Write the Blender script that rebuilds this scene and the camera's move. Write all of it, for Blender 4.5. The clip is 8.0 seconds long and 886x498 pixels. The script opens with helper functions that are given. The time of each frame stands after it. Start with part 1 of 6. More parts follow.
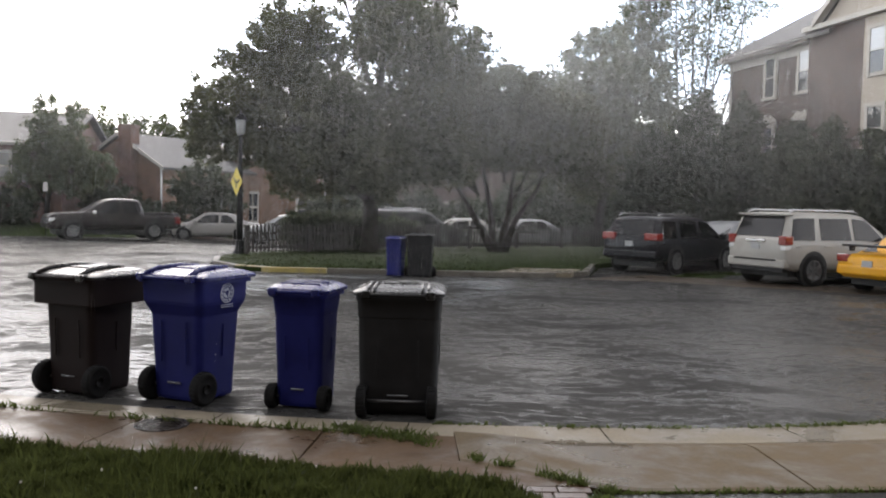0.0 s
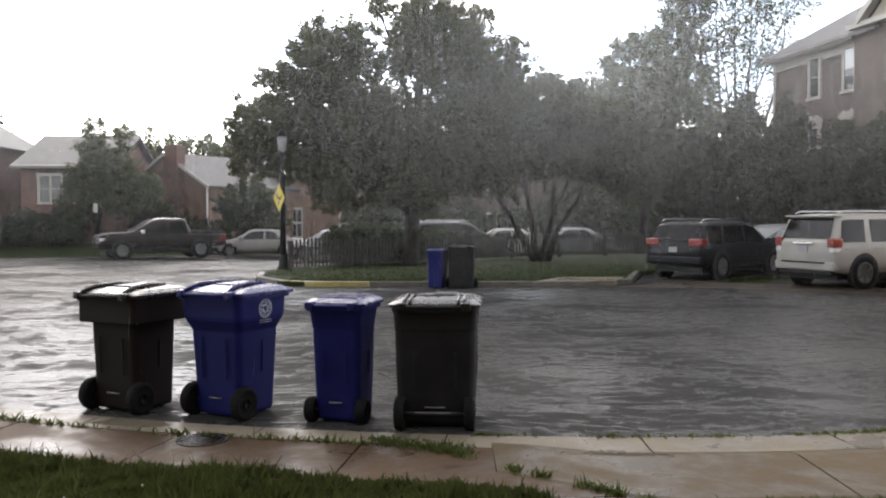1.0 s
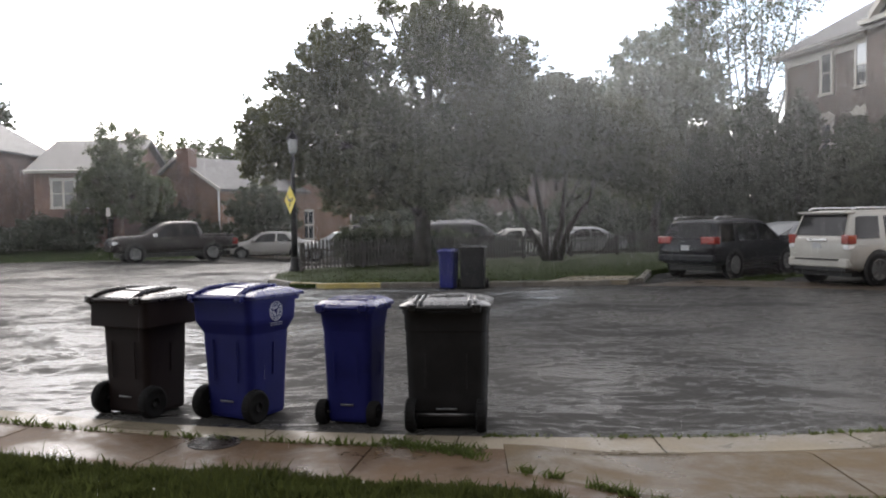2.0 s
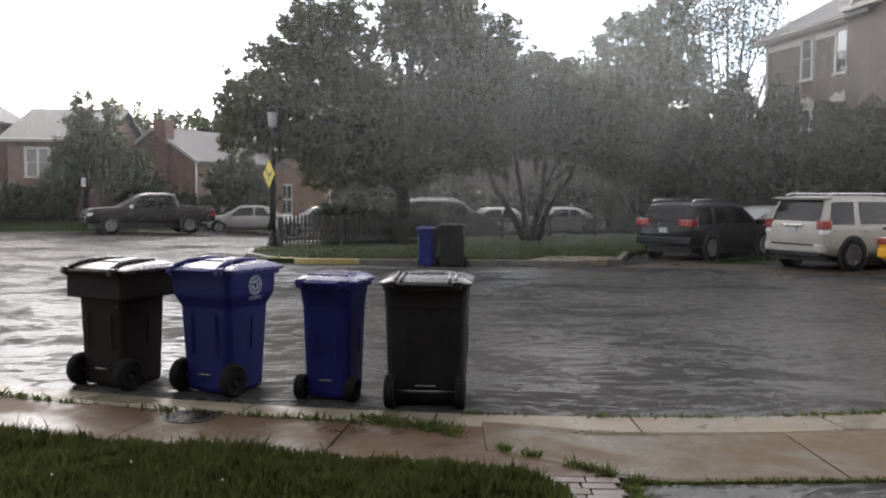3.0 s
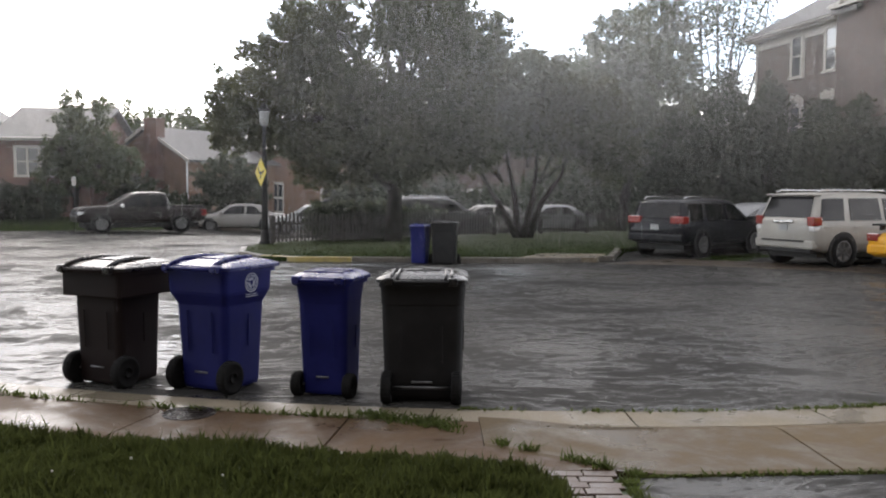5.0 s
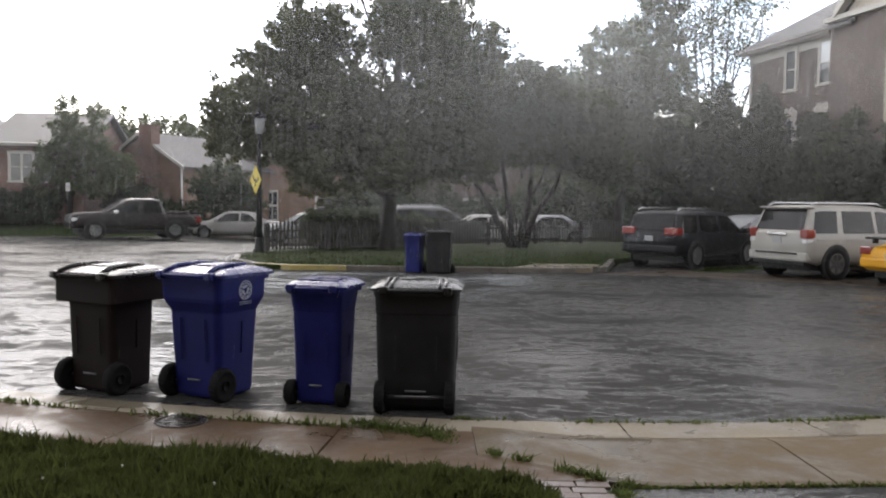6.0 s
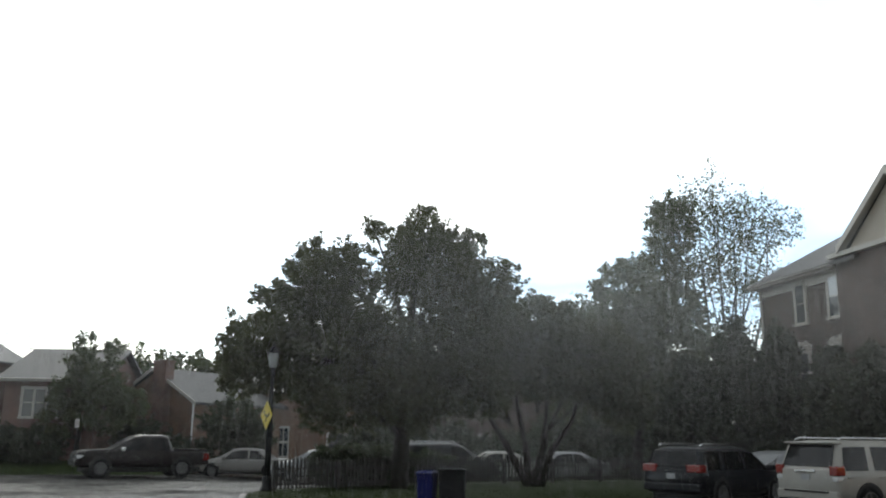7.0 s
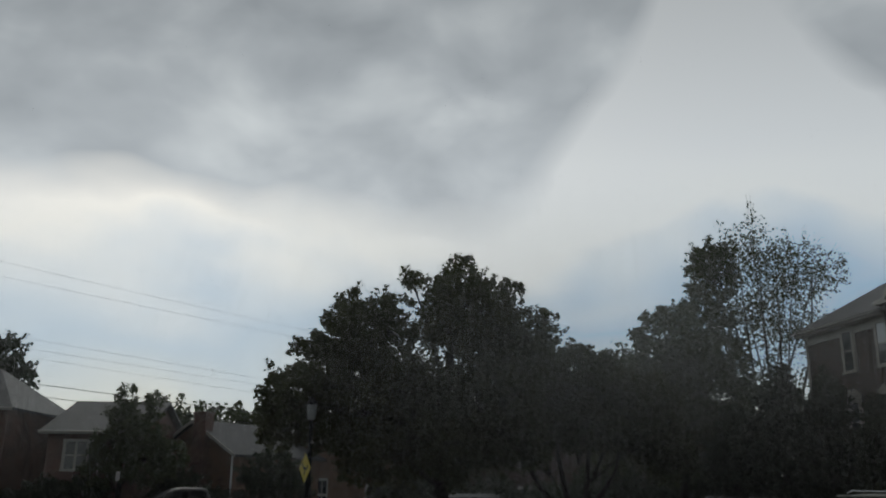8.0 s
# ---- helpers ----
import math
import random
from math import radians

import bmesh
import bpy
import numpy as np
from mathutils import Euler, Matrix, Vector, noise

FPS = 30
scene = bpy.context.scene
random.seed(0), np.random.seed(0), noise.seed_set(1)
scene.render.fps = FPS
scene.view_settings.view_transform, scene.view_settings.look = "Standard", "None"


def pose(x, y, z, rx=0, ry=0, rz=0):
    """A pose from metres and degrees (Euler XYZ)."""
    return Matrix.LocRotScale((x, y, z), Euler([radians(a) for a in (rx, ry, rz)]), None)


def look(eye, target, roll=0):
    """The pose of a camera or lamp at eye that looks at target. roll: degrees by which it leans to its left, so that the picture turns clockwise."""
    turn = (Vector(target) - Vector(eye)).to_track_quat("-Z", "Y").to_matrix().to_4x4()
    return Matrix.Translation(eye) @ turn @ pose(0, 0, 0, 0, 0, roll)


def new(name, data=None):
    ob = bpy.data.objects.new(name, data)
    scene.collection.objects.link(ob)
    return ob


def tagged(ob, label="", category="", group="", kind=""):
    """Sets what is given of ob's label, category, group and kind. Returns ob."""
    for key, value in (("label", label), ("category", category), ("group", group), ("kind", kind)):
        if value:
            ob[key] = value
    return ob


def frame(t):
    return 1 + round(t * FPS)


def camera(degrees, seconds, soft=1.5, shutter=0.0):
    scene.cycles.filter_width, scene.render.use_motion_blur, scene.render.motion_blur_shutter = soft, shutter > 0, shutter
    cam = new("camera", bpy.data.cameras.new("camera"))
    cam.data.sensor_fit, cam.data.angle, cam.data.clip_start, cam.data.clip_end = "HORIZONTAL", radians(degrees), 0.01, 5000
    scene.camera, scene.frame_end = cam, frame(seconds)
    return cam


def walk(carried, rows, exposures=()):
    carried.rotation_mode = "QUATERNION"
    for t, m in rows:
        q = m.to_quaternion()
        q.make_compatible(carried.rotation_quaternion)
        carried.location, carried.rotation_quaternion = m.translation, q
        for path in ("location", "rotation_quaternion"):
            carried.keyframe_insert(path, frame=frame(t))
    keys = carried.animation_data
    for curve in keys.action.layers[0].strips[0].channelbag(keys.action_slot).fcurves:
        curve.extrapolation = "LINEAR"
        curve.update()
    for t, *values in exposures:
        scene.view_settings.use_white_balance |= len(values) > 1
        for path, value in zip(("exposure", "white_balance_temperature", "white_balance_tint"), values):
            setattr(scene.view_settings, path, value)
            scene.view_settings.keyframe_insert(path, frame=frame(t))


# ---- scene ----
from math import sin, cos, pi, atan2, hypot

cam = camera(54.67, 8.0, soft=2.0)
PATH = [
    (0.0, pose(-0.049, -0.020, 1.724, 87.120, -1.316, -2.380)),
    (0.5, pose(-0.015, -0.026, 1.725, 87.601, -1.063, -1.268)),
    (1.0, pose(0.034, -0.020, 1.724, 87.844, 0.207, 0.528)),
    (1.5, pose(0.052, -0.012, 1.727, 88.261, 1.212, 1.790)),
    (3.0, pose(0.017, 0.020, 1.723, 86.384, -0.405, -0.130)),
    (3.5, pose(0.000, 0.000, 1.720, 86.050, -0.300, 0.000)),
    (4.0, pose(0.001, -0.004, 1.718, 85.878, -0.186, -0.079)),
    (4.5, pose(-0.014, -0.016, 1.715, 86.113, -0.080, -0.644)),
    (6.0, pose(-0.026, -0.018, 1.714, 86.882, -0.769, -1.098)),
    (6.5, pose(-0.012, -0.047, 1.734, 93.171, -1.227, -2.632)),
    (7.0, pose(0.009, 0.042, 1.693, 102.484, -0.682, -0.134)),
    (7.5, pose(-0.041, 0.118, 1.738, 106.089, -1.281, 0.785)),
    (8.0, pose(0.007, 0.076, 1.730, 105.718, -0.655, 2.434)),
]
EXPOSURES = [(0.0, 1.42, 6600, 15), (6.3, 1.42, 6600, 15), (6.6, 1.15, 6400, 13), (7.0, 0.32, 6300, 6), (7.5, -0.65, 6300, 6), (8.0, -1.4, 6300, 6)]
walk(cam, PATH, EXPOSURES)


# ---- node helpers ----
def nodes_of(tree):
    tree.nodes.clear()

    def add(kind, inputs=None, operation="", use_clamp=False, data_type="", blend_type="", feature="", invert=False):
        n = tree.nodes.new(kind)
        if operation:
            n.operation = operation
            if use_clamp:
                n.use_clamp = True
        if data_type:
            n.data_type = data_type
        if blend_type:
            n.blend_type = blend_type
        if feature:
            n.feature = feature
        if invert:
            n.invert = True
        for k, v in (inputs or {}).items():
            if hasattr(v, "is_output"):
                tree.links.new(v, n.inputs[k])
            else:
                n.inputs[k].default_value = v
        return n
    return add


def math_node(add, op, a, b=0.0, clamp=False):
    return add("ShaderNodeMath", {0: a, 1: b}, operation=op, use_clamp=clamp).outputs[0]


def ramp(add, fac, stops):
    n = add("ShaderNodeValToRGB", {"Fac": fac})
    r = n.color_ramp
    while len(r.elements) < len(stops):
        r.elements.new(0.5)
    for e, (p, c) in zip(r.elements, stops):
        e.position, e.color = p, (*c, 1) if len(c) == 3 else c
    return n.outputs["Color"]


def grey(v):
    return (v, v, v)


# ---- world: a rain cloud overhead, a brighter broken band low in the sky ----
SUN_EL, SUN_AZ = radians(30), radians(-22)
world = bpy.data.worlds.new("sky")
scene.world = world
world.use_nodes = True
add = nodes_of(world.node_tree)
sky = add("ShaderNodeTexSky")
sky.sky_type, sky.sun_disc, sky.sun_elevation, sky.sun_rotation, sky.dust_density = "NISHITA", False, SUN_EL, SUN_AZ, 2.0
gen = add("ShaderNodeTexCoord").outputs["Generated"]
sep = add("ShaderNodeSeparateXYZ", {0: gen})
elev = math_node(add, "ARCSINE", sep.outputs["Z"])
azim = math_node(add, "ARCTAN2", sep.outputs["X"], sep.outputs["Y"])
flat = add("ShaderNodeCombineXYZ", {0: math_node(add, "MULTIPLY", azim, 1.0), 1: math_node(add, "MULTIPLY", elev, 1.6)}).outputs[0]
big = add("ShaderNodeTexNoise", {"Vector": flat, "Scale": 3.2, "Detail": 3.0, "Roughness": 0.5, "Distortion": 0.3}).outputs["Fac"]
fine = add("ShaderNodeTexNoise", {"Vector": flat, "Scale": 5.5, "Detail": 4.0, "Roughness": 0.45, "Distortion": 0.2}).outputs["Fac"]
# lower edge of the cloud climbs to the right
climb = math_node(add, "MINIMUM", math_node(add, "ADD", azim, 0.05), math_node(add, "SUBTRACT", 0.64, azim))
edge_r = math_node(add, "MULTIPLY", math_node(add, "POWER", math_node(add, "MAXIMUM", climb, 0.0), 2.0), 3.2)
edge_l = math_node(add, "MULTIPLY", math_node(add, "MAXIMUM", math_node(add, "MULTIPLY", azim, -1.0), 0.0), 0.02)
edge = math_node(add, "ADD", math_node(add, "ADD", edge_r, edge_l), 0.315)
wob = math_node(add, "MULTIPLY", math_node(add, "SUBTRACT", big, 0.5), 0.13)
wob2 = math_node(add, "MULTIPLY", math_node(add, "SUBTRACT", fine, 0.5), 0.10)
over = math_node(add, "SUBTRACT", math_node(add, "ADD", elev, math_node(add, "ADD", wob, wob2)), edge)
cloud = ramp(add, math_node(add, "ADD", math_node(add, "MULTIPLY", over, 3.2), 0.5), [(0.39, grey(0.0)), (0.56, grey(1.0))])
dark_cloud = ramp(add, fine, [(0.30, (0.90, 0.95, 1.01)), (0.5, (1.20, 1.25, 1.31)), (0.70, (1.66, 1.70, 1.73))])
band_fac = math_node(add, "ADD", math_node(add, "MULTIPLY", elev, 2.6), math_node(add, "MULTIPLY", math_node(add, "SUBTRACT", big, 0.5), 0.9))
band = ramp(add, band_fac, [(0.20, (1.18, 1.22, 1.16)), (0.48, (0.66, 0.92, 1.20)), (0.70, (1.46, 1.46, 1.42)), (0.98, (1.42, 1.43, 1.43))])
sky_part = add("ShaderNodeMix", {"Factor": 0.03, "A": band, "B": sky.outputs[0]}, data_type="RGBA", blend_type="ADD").outputs["Result"]
# the storm is darkest overhead, paler all round towards the horizon
back = ramp(add, math_node(add, "SUBTRACT", math_node(add, "ADD", math_node(add, "MULTIPLY", sep.outputs["Y"], 0.30), 0.63), math_node(add, "MULTIPLY", sep.outputs["Z"], 0.80)), [(0.05, grey(0.30)), (0.35, grey(0.55)), (0.62, grey(1.0))])
dark_cloud = add("ShaderNodeMix", {"Factor": 1.0, "A": dark_cloud, "B": back}, data_type="RGBA", blend_type="MULTIPLY").outputs["Result"]
sky_part = add("ShaderNodeMix", {"Factor": 1.0, "A": sky_part, "B": back}, data_type="RGBA", blend_type="MULTIPLY").outputs["Result"]
whole = add("ShaderNodeMix", {"Factor": cloud, "A": sky_part, "B": dark_cloud}, data_type="RGBA").outputs["Result"]
bg = add("ShaderNodeBackground", {"Color": whole, "Strength": 1.0})
add("ShaderNodeOutputWorld", {"Surface": bg.outputs[0]})

sun_data = bpy.data.lights.new("sun", "SUN")
sun_data.energy, sun_data.angle, sun_data.color = 0.5, radians(25), (1.0, 0.95, 0.88)
sun = new("sun", sun_data)
sun.matrix_world = look((0, 0, 40), (-sin(SUN_AZ) * cos(SUN_EL) * 10, -cos(SUN_AZ) * cos(SUN_EL) * 10, 40 - sin(SUN_EL) * 10))


# ---- materials ----
def surface(name, stops, scale=6.0, rough=(0.5, 0.6), bump=0.2, grain=60.0, metal=0.0, spec=0.5, stretch=(1, 1, 1), coat=0.0, island=0.0, dist=0.01):
    m = bpy.data.materials.new(name)
    m.use_nodes = True
    add = nodes_of(m.node_tree)
    co = add("ShaderNodeTexCoord").outputs["Object"]
    co = add("ShaderNodeMapping", {"Vector": co, "Scale": stretch}).outputs[0]
    n1 = add("ShaderNodeTexNoise", {"Vector": co, "Scale": scale, "Detail": 5.0, "Roughness": 0.6}).outputs["Fac"]
    n2 = add("ShaderNodeTexNoise", {"Vector": co, "Scale": grain, "Detail": 3.0}).outputs["Fac"]
    mix = math_node(add, "ADD", math_node(add, "MULTIPLY", n1, 0.65), math_node(add, "MULTIPLY", n2, 0.35))
    if island:
        ra = add("ShaderNodeNewGeometry").outputs["Random Per Island"]
        mix = math_node(add, "ADD", mix, math_node(add, "MULTIPLY", math_node(add, "SUBTRACT", ra, 0.5), island))
    k = len(stops) - 1
    col = ramp(add, mix, [(0.3 + 0.4 * i / k, c) for i, c in enumerate(stops)])
    ro = add("ShaderNodeMapRange", {"Value": n1, "From Min": 0.3, "From Max": 0.7, "To Min": rough[0], "To Max": rough[1]}).outputs[0]
    bu = add("ShaderNodeBump", {"Strength": bump, "Distance": dist, "Height": n2}).outputs[0]
    p = add("ShaderNodeBsdfPrincipled", {"Base Color": col, "Roughness": ro, "Metallic": metal, "Normal": bu, "Specular IOR Level": spec, "Coat Weight": coat, "Coat Roughness": 0.06})
    add("ShaderNodeOutputMaterial", {"Surface": p.outputs[0]})
    return m


def leaf_material(name, dark, light, through_light):
    m = bpy.data.materials.new(name)
    m.use_nodes = True
    add = nodes_of(m.node_tree)
    co = add("ShaderNodeTexCoord").outputs["Object"]
    n1 = add("ShaderNodeTexNoise", {"Vector": co, "Scale": 0.9, "Detail": 3.0}).outputs["Fac"]
    ra = add("ShaderNodeNewGeometry").outputs["Random Per Island"]
    fac = math_node(add, "ADD", math_node(add, "MULTIPLY", n1, 0.75), math_node(add, "MULTIPLY", ra, 0.25))
    col = ramp(add, fac, [(0.25, dark), (0.75, light)])
    p = add("ShaderNodeBsdfPrincipled", {"Base Color": col, "Roughness": 0.6, "Specular IOR Level": 0.06})
    tr = add("ShaderNodeBsdfTranslucent", {"Color": through_light})
    mx = add("ShaderNodeMixShader", {0: 0.48, 1: p.outputs[0], 2: tr.outputs[0]})
    add("ShaderNodeOutputMaterial", {"Surface": mx.outputs[0]})
    return m


def wet_asphalt(name):
    m = bpy.data.materials.new(name)
    m.use_nodes = True
    add = nodes_of(m.node_tree)
    co = add("ShaderNodeTexCoord").outputs["Object"]
    bent = add("ShaderNodeTexNoise", {"Vector": co, "Scale": 0.35, "Detail": 2.0}).outputs["Color"]
    co2 = add("ShaderNodeVectorMath", {0: co, 1: add("ShaderNodeVectorMath", {0: bent, 1: (1.6, 1.6, 0.0)}, operation="MULTIPLY").outputs[0]}, operation="ADD").outputs[0]
    st = add("ShaderNodeMapping", {"Vector": co2, "Scale": (0.50, 1.0, 1.0), "Rotation": (0, 0, -0.16)}).outputs[0]
    pud = add("ShaderNodeTexNoise", {"Vector": st, "Scale": 1.5, "Detail": 10.0, "Roughness": 0.70, "Distortion": 0.5}).outputs["Fac"]
    runs = add("ShaderNodeTexNoise", {"Vector": st, "Scale": 8.0, "Detail": 9.0, "Roughness": 0.74, "Distortion": 0.9}).outputs["Fac"]
    broad = add("ShaderNodeTexNoise", {"Vector": co, "Scale": 0.30, "Detail": 3.0}).outputs["Fac"]
    ripple = add("ShaderNodeTexNoise", {"Vector": co, "Scale": 24.0, "Detail": 4.0, "Roughness": 0.6}).outputs["Fac"]
    swell = add("ShaderNodeTexNoise", {"Vector": st, "Scale": 7.0, "Detail": 6.0, "Roughness": 0.66, "Distortion": 0.4}).outputs["Fac"]
    grit = add("ShaderNodeTexNoise", {"Vector": co, "Scale": 75.0, "Detail": 3.0}).outputs["Fac"]
    lie = math_node(add, "ADD", math_node(add, "ADD", math_node(add, "MULTIPLY", pud, 0.36), math_node(add, "MULTIPLY", runs, 0.42)), math_node(add, "MULTIPLY", broad, 0.22))
    wet = ramp(add, lie, [(0.480, grey(0.0)), (0.520, grey(1.0))])
    dry = math_node(add, "SUBTRACT", 1.0, wet)
    col = ramp(add, math_node(add, "ADD", math_node(add, "MULTIPLY", grit, 0.45), math_node(add, "MULTIPLY", broad, 0.55)), [(0.36, (0.024, 0.023, 0.023)), (0.5, (0.050, 0.049, 0.046)), (0.64, (0.090, 0.086, 0.080))])
    ro = add("ShaderNodeMapRange", {"Value": wet, "To Min": 0.66, "To Max": 0.25}).outputs[0]
    b1 = add("ShaderNodeBump", {"Strength": 0.22, "Distance": 0.024, "Height": swell}).outputs[0]
    b2 = add("ShaderNodeBump", {"Strength": 0.22, "Distance": 0.010, "Height": ripple, "Normal": b1}).outputs[0]
    b3 = add("ShaderNodeBump", {"Strength": math_node(add, "ADD", math_node(add, "MULTIPLY", dry, 0.9), 0.06), "Distance": 0.010, "Height": grit, "Normal": b2}).outputs[0]
    p = add("ShaderNodeBsdfPrincipled", {"Base Color": col, "Roughness": ro, "Normal": b3, "Specular IOR Level": add("ShaderNodeMapRange", {"Value": wet, "To Min": 0.02, "To Max": 0.10}).outputs[0]})
    add("ShaderNodeOutputMaterial", {"Surface": p.outputs[0]})
    return m


def wet_concrete(name, tint):
    m = bpy.data.materials.new(name)
    m.use_nodes = True
    add = nodes_of(m.node_tree)
    co = add("ShaderNodeTexCoord").outputs["Object"]
    n1 = add("ShaderNodeTexNoise", {"Vector": co, "Scale": 1.3, "Detail": 6.0, "Roughness": 0.65, "Distortion": 0.4}).outputs["Fac"]
    n2 = add("ShaderNodeTexNoise", {"Vector": co, "Scale": 45.0, "Detail": 3.0}).outputs["Fac"]
    rnd = add("ShaderNodeObjectInfo").outputs["Random"]
    f = math_node(add, "ADD", math_node(add, "ADD", math_node(add, "MULTIPLY", n1, 0.7), math_node(add, "MULTIPLY", n2, 0.3)), math_node(add, "MULTIPLY", rnd, 0.06))
    col = ramp(add, f, [(0.34, tuple(c * 0.55 for c in tint)), (0.5, tint), (0.68, tuple(c * 1.45 for c in tint))])
    ro = ramp(add, n1, [(0.40, grey(0.27)), (0.60, grey(0.7))])
    b = add("ShaderNodeBump", {"Strength": 0.25, "Distance": 0.006, "Height": n2}).outputs[0]
    p = add("ShaderNodeBsdfPrincipled", {"Base Color": col, "Roughness": ro, "Normal": b, "Specular IOR Level": 0.14})
    add("ShaderNodeOutputMaterial", {"Surface": p.outputs[0]})
    return m


def brick_material(name, c1, c2, mortar):
    m = bpy.data.materials.new(name)
    m.use_nodes = True
    add = nodes_of(m.node_tree)
    co = add("ShaderNodeTexCoord").outputs["Object"]
    sp = add("ShaderNodeSeparateXYZ", {0: co})
    run = math_node(add, "ADD", sp.outputs["X"], sp.outputs["Y"])
    v = add("ShaderNodeCombineXYZ", {0: run, 1: sp.outputs["Z"]}).outputs[0]
    br = add("ShaderNodeTexBrick", {"Vector": v, "Color1": (*c1, 1), "Color2": (*c2, 1), "Mortar": (*mortar, 1), "Scale": 1.0, "Mortar Size": 0.006, "Brick Width": 0.21, "Row Height": 0.075})
    n1 = add("ShaderNodeTexNoise", {"Vector": co, "Scale": 1.2, "Detail": 5.0}).outputs["Fac"]
    stain = ramp(add, n1, [(0.35, grey(0.7)), (0.6, grey(1.08))])
    col = add("ShaderNodeMix", {"Factor": 1.0, "A": br.outputs["Color"], "B": stain}, data_type="RGBA", blend_type="MULTIPLY").outputs["Result"]
    b = add("ShaderNodeBump", {"Strength": 0.5, "Distance": 0.008, "Height": br.outputs["Fac"]}, invert=True).outputs[0]
    p = add("ShaderNodeBsdfPrincipled", {"Base Color": col, "Roughness": 0.6, "Normal": b})
    add("ShaderNodeOutputMaterial", {"Surface": p.outputs[0]})
    return m


def glass_material(name, tint, rough=0.03, spec=0.8):
    m = bpy.data.materials.new(name)
    m.use_nodes = True
    add = nodes_of(m.node_tree)
    co = add("ShaderNodeTexCoord").outputs["Object"]
    n = add("ShaderNodeTexNoise", {"Vector": co, "Scale": 2.0, "Detail": 2.0}).outputs["Fac"]
    b = add("ShaderNodeBump", {"Strength": 0.03, "Distance": 0.02, "Height": n}).outputs[0]
    p = add("ShaderNodeBsdfPrincipled", {"Base Color": (*tint, 1), "Roughness": rough, "Specular IOR Level": spec, "Normal": b})
    add("ShaderNodeOutputMaterial", {"Surface": p.outputs[0]})
    return m


ASPHALT = wet_asphalt("wet asphalt")
WALK = wet_concrete("wet sidewalk concrete", (0.062, 0.037, 0.019))
PAN = wet_concrete("wet pale gutter concrete", (0.175, 0.148, 0.108))
APRON = wet_concrete("wet apron concrete", (0.082, 0.058, 0.030))
YELLOW_KERB = surface("worn yellow kerb paint", [(0.18, 0.15, 0.10), (0.30, 0.24, 0.08), (0.36, 0.29, 0.10)], 4, (0.3, 0.5), 0.2)
KERB = wet_concrete("grey kerb concrete", (0.11, 0.10, 0.085))
PAVER = surface("clay paver", [(0.046, 0.028, 0.020), (0.074, 0.046, 0.033), (0.105, 0.070, 0.052)], 5, (0.25, 0.5), 0.3)
SOIL = surface("grass soil", [(0.020, 0.030, 0.010), (0.035, 0.055, 0.016), (0.055, 0.075, 0.025)], 1.5, (0.6, 0.8), 0.6, 40)
LAWN_FAR = surface("far lawn", [(0.015, 0.023, 0.007), (0.026, 0.039, 0.011), (0.042, 0.055, 0.018)], 1.1, (0.7, 0.9), 0.8, 25, dist=0.05, spec=0.05)
GRASS = leaf_material("grass blades", (0.015, 0.021, 0.006), (0.060, 0.067, 0.021), (0.064, 0.076, 0.022, 1))
WEED = leaf_material("weeds", (0.035, 0.05, 0.016), (0.11, 0.12, 0.045), (0.10, 0.13, 0.035, 1))
LEAF = leaf_material("maple leaves", (0.043, 0.046, 0.028), (0.082, 0.087, 0.050), (0.124, 0.134, 0.060, 1))
LEAF_B = leaf_material("light leaves", (0.044, 0.053, 0.030), (0.086, 0.099, 0.055), (0.125, 0.148, 0.066, 1))
LEAF_D = leaf_material("dark evergreen leaves", (0.028, 0.034, 0.024), (0.060, 0.070, 0.048), (0.075, 0.092, 0.05, 1))
GRASS_FAR = leaf_material("far rough grass", (0.012, 0.021, 0.006), (0.032, 0.046, 0.013), (0.035, 0.052, 0.013, 1))
BARK = surface("wet bark", [(0.012, 0.010, 0.008), (0.026, 0.021, 0.017), (0.048, 0.040, 0.033)], 9, (0.6, 0.8), 0.9, 50, spec=0.15, stretch=(1, 1, 0.25), dist=0.03)
BIN_BROWN = surface("dark brown plastic", [(0.011, 0.0075, 0.0074), (0.017, 0.012, 0.0116), (0.024, 0.0175, 0.017)], 3, (0.45, 0.7), 0.2, 160, spec=0.09)
BIN_BLACK = surface("black green plastic", [(0.013, 0.013, 0.0133), (0.0195, 0.0195, 0.020), (0.030, 0.030, 0.0305)], 3, (0.4, 0.65), 0.2, 160, spec=0.12)
BIN_BLUE = surface("blue plastic", [(0.0075, 0.0095, 0.066), (0.0115, 0.0145, 0.100), (0.018, 0.021, 0.135)], 3, (0.36, 0.6), 0.2, 160, spec=0.15)
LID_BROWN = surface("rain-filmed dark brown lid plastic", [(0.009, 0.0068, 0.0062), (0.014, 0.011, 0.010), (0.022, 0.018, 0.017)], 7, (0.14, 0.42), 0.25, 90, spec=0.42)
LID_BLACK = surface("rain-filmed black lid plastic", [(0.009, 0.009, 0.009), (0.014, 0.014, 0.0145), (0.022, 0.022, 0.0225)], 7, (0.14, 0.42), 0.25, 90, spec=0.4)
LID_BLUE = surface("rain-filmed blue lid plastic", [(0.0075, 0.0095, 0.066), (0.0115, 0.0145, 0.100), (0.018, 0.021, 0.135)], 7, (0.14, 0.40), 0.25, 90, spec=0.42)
RUBBER = surface("black rubber", [(0.009, 0.009, 0.009), (0.014, 0.014, 0.014), (0.024, 0.023, 0.023)], 12, (0.8, 0.95), 0.3, spec=0.12)
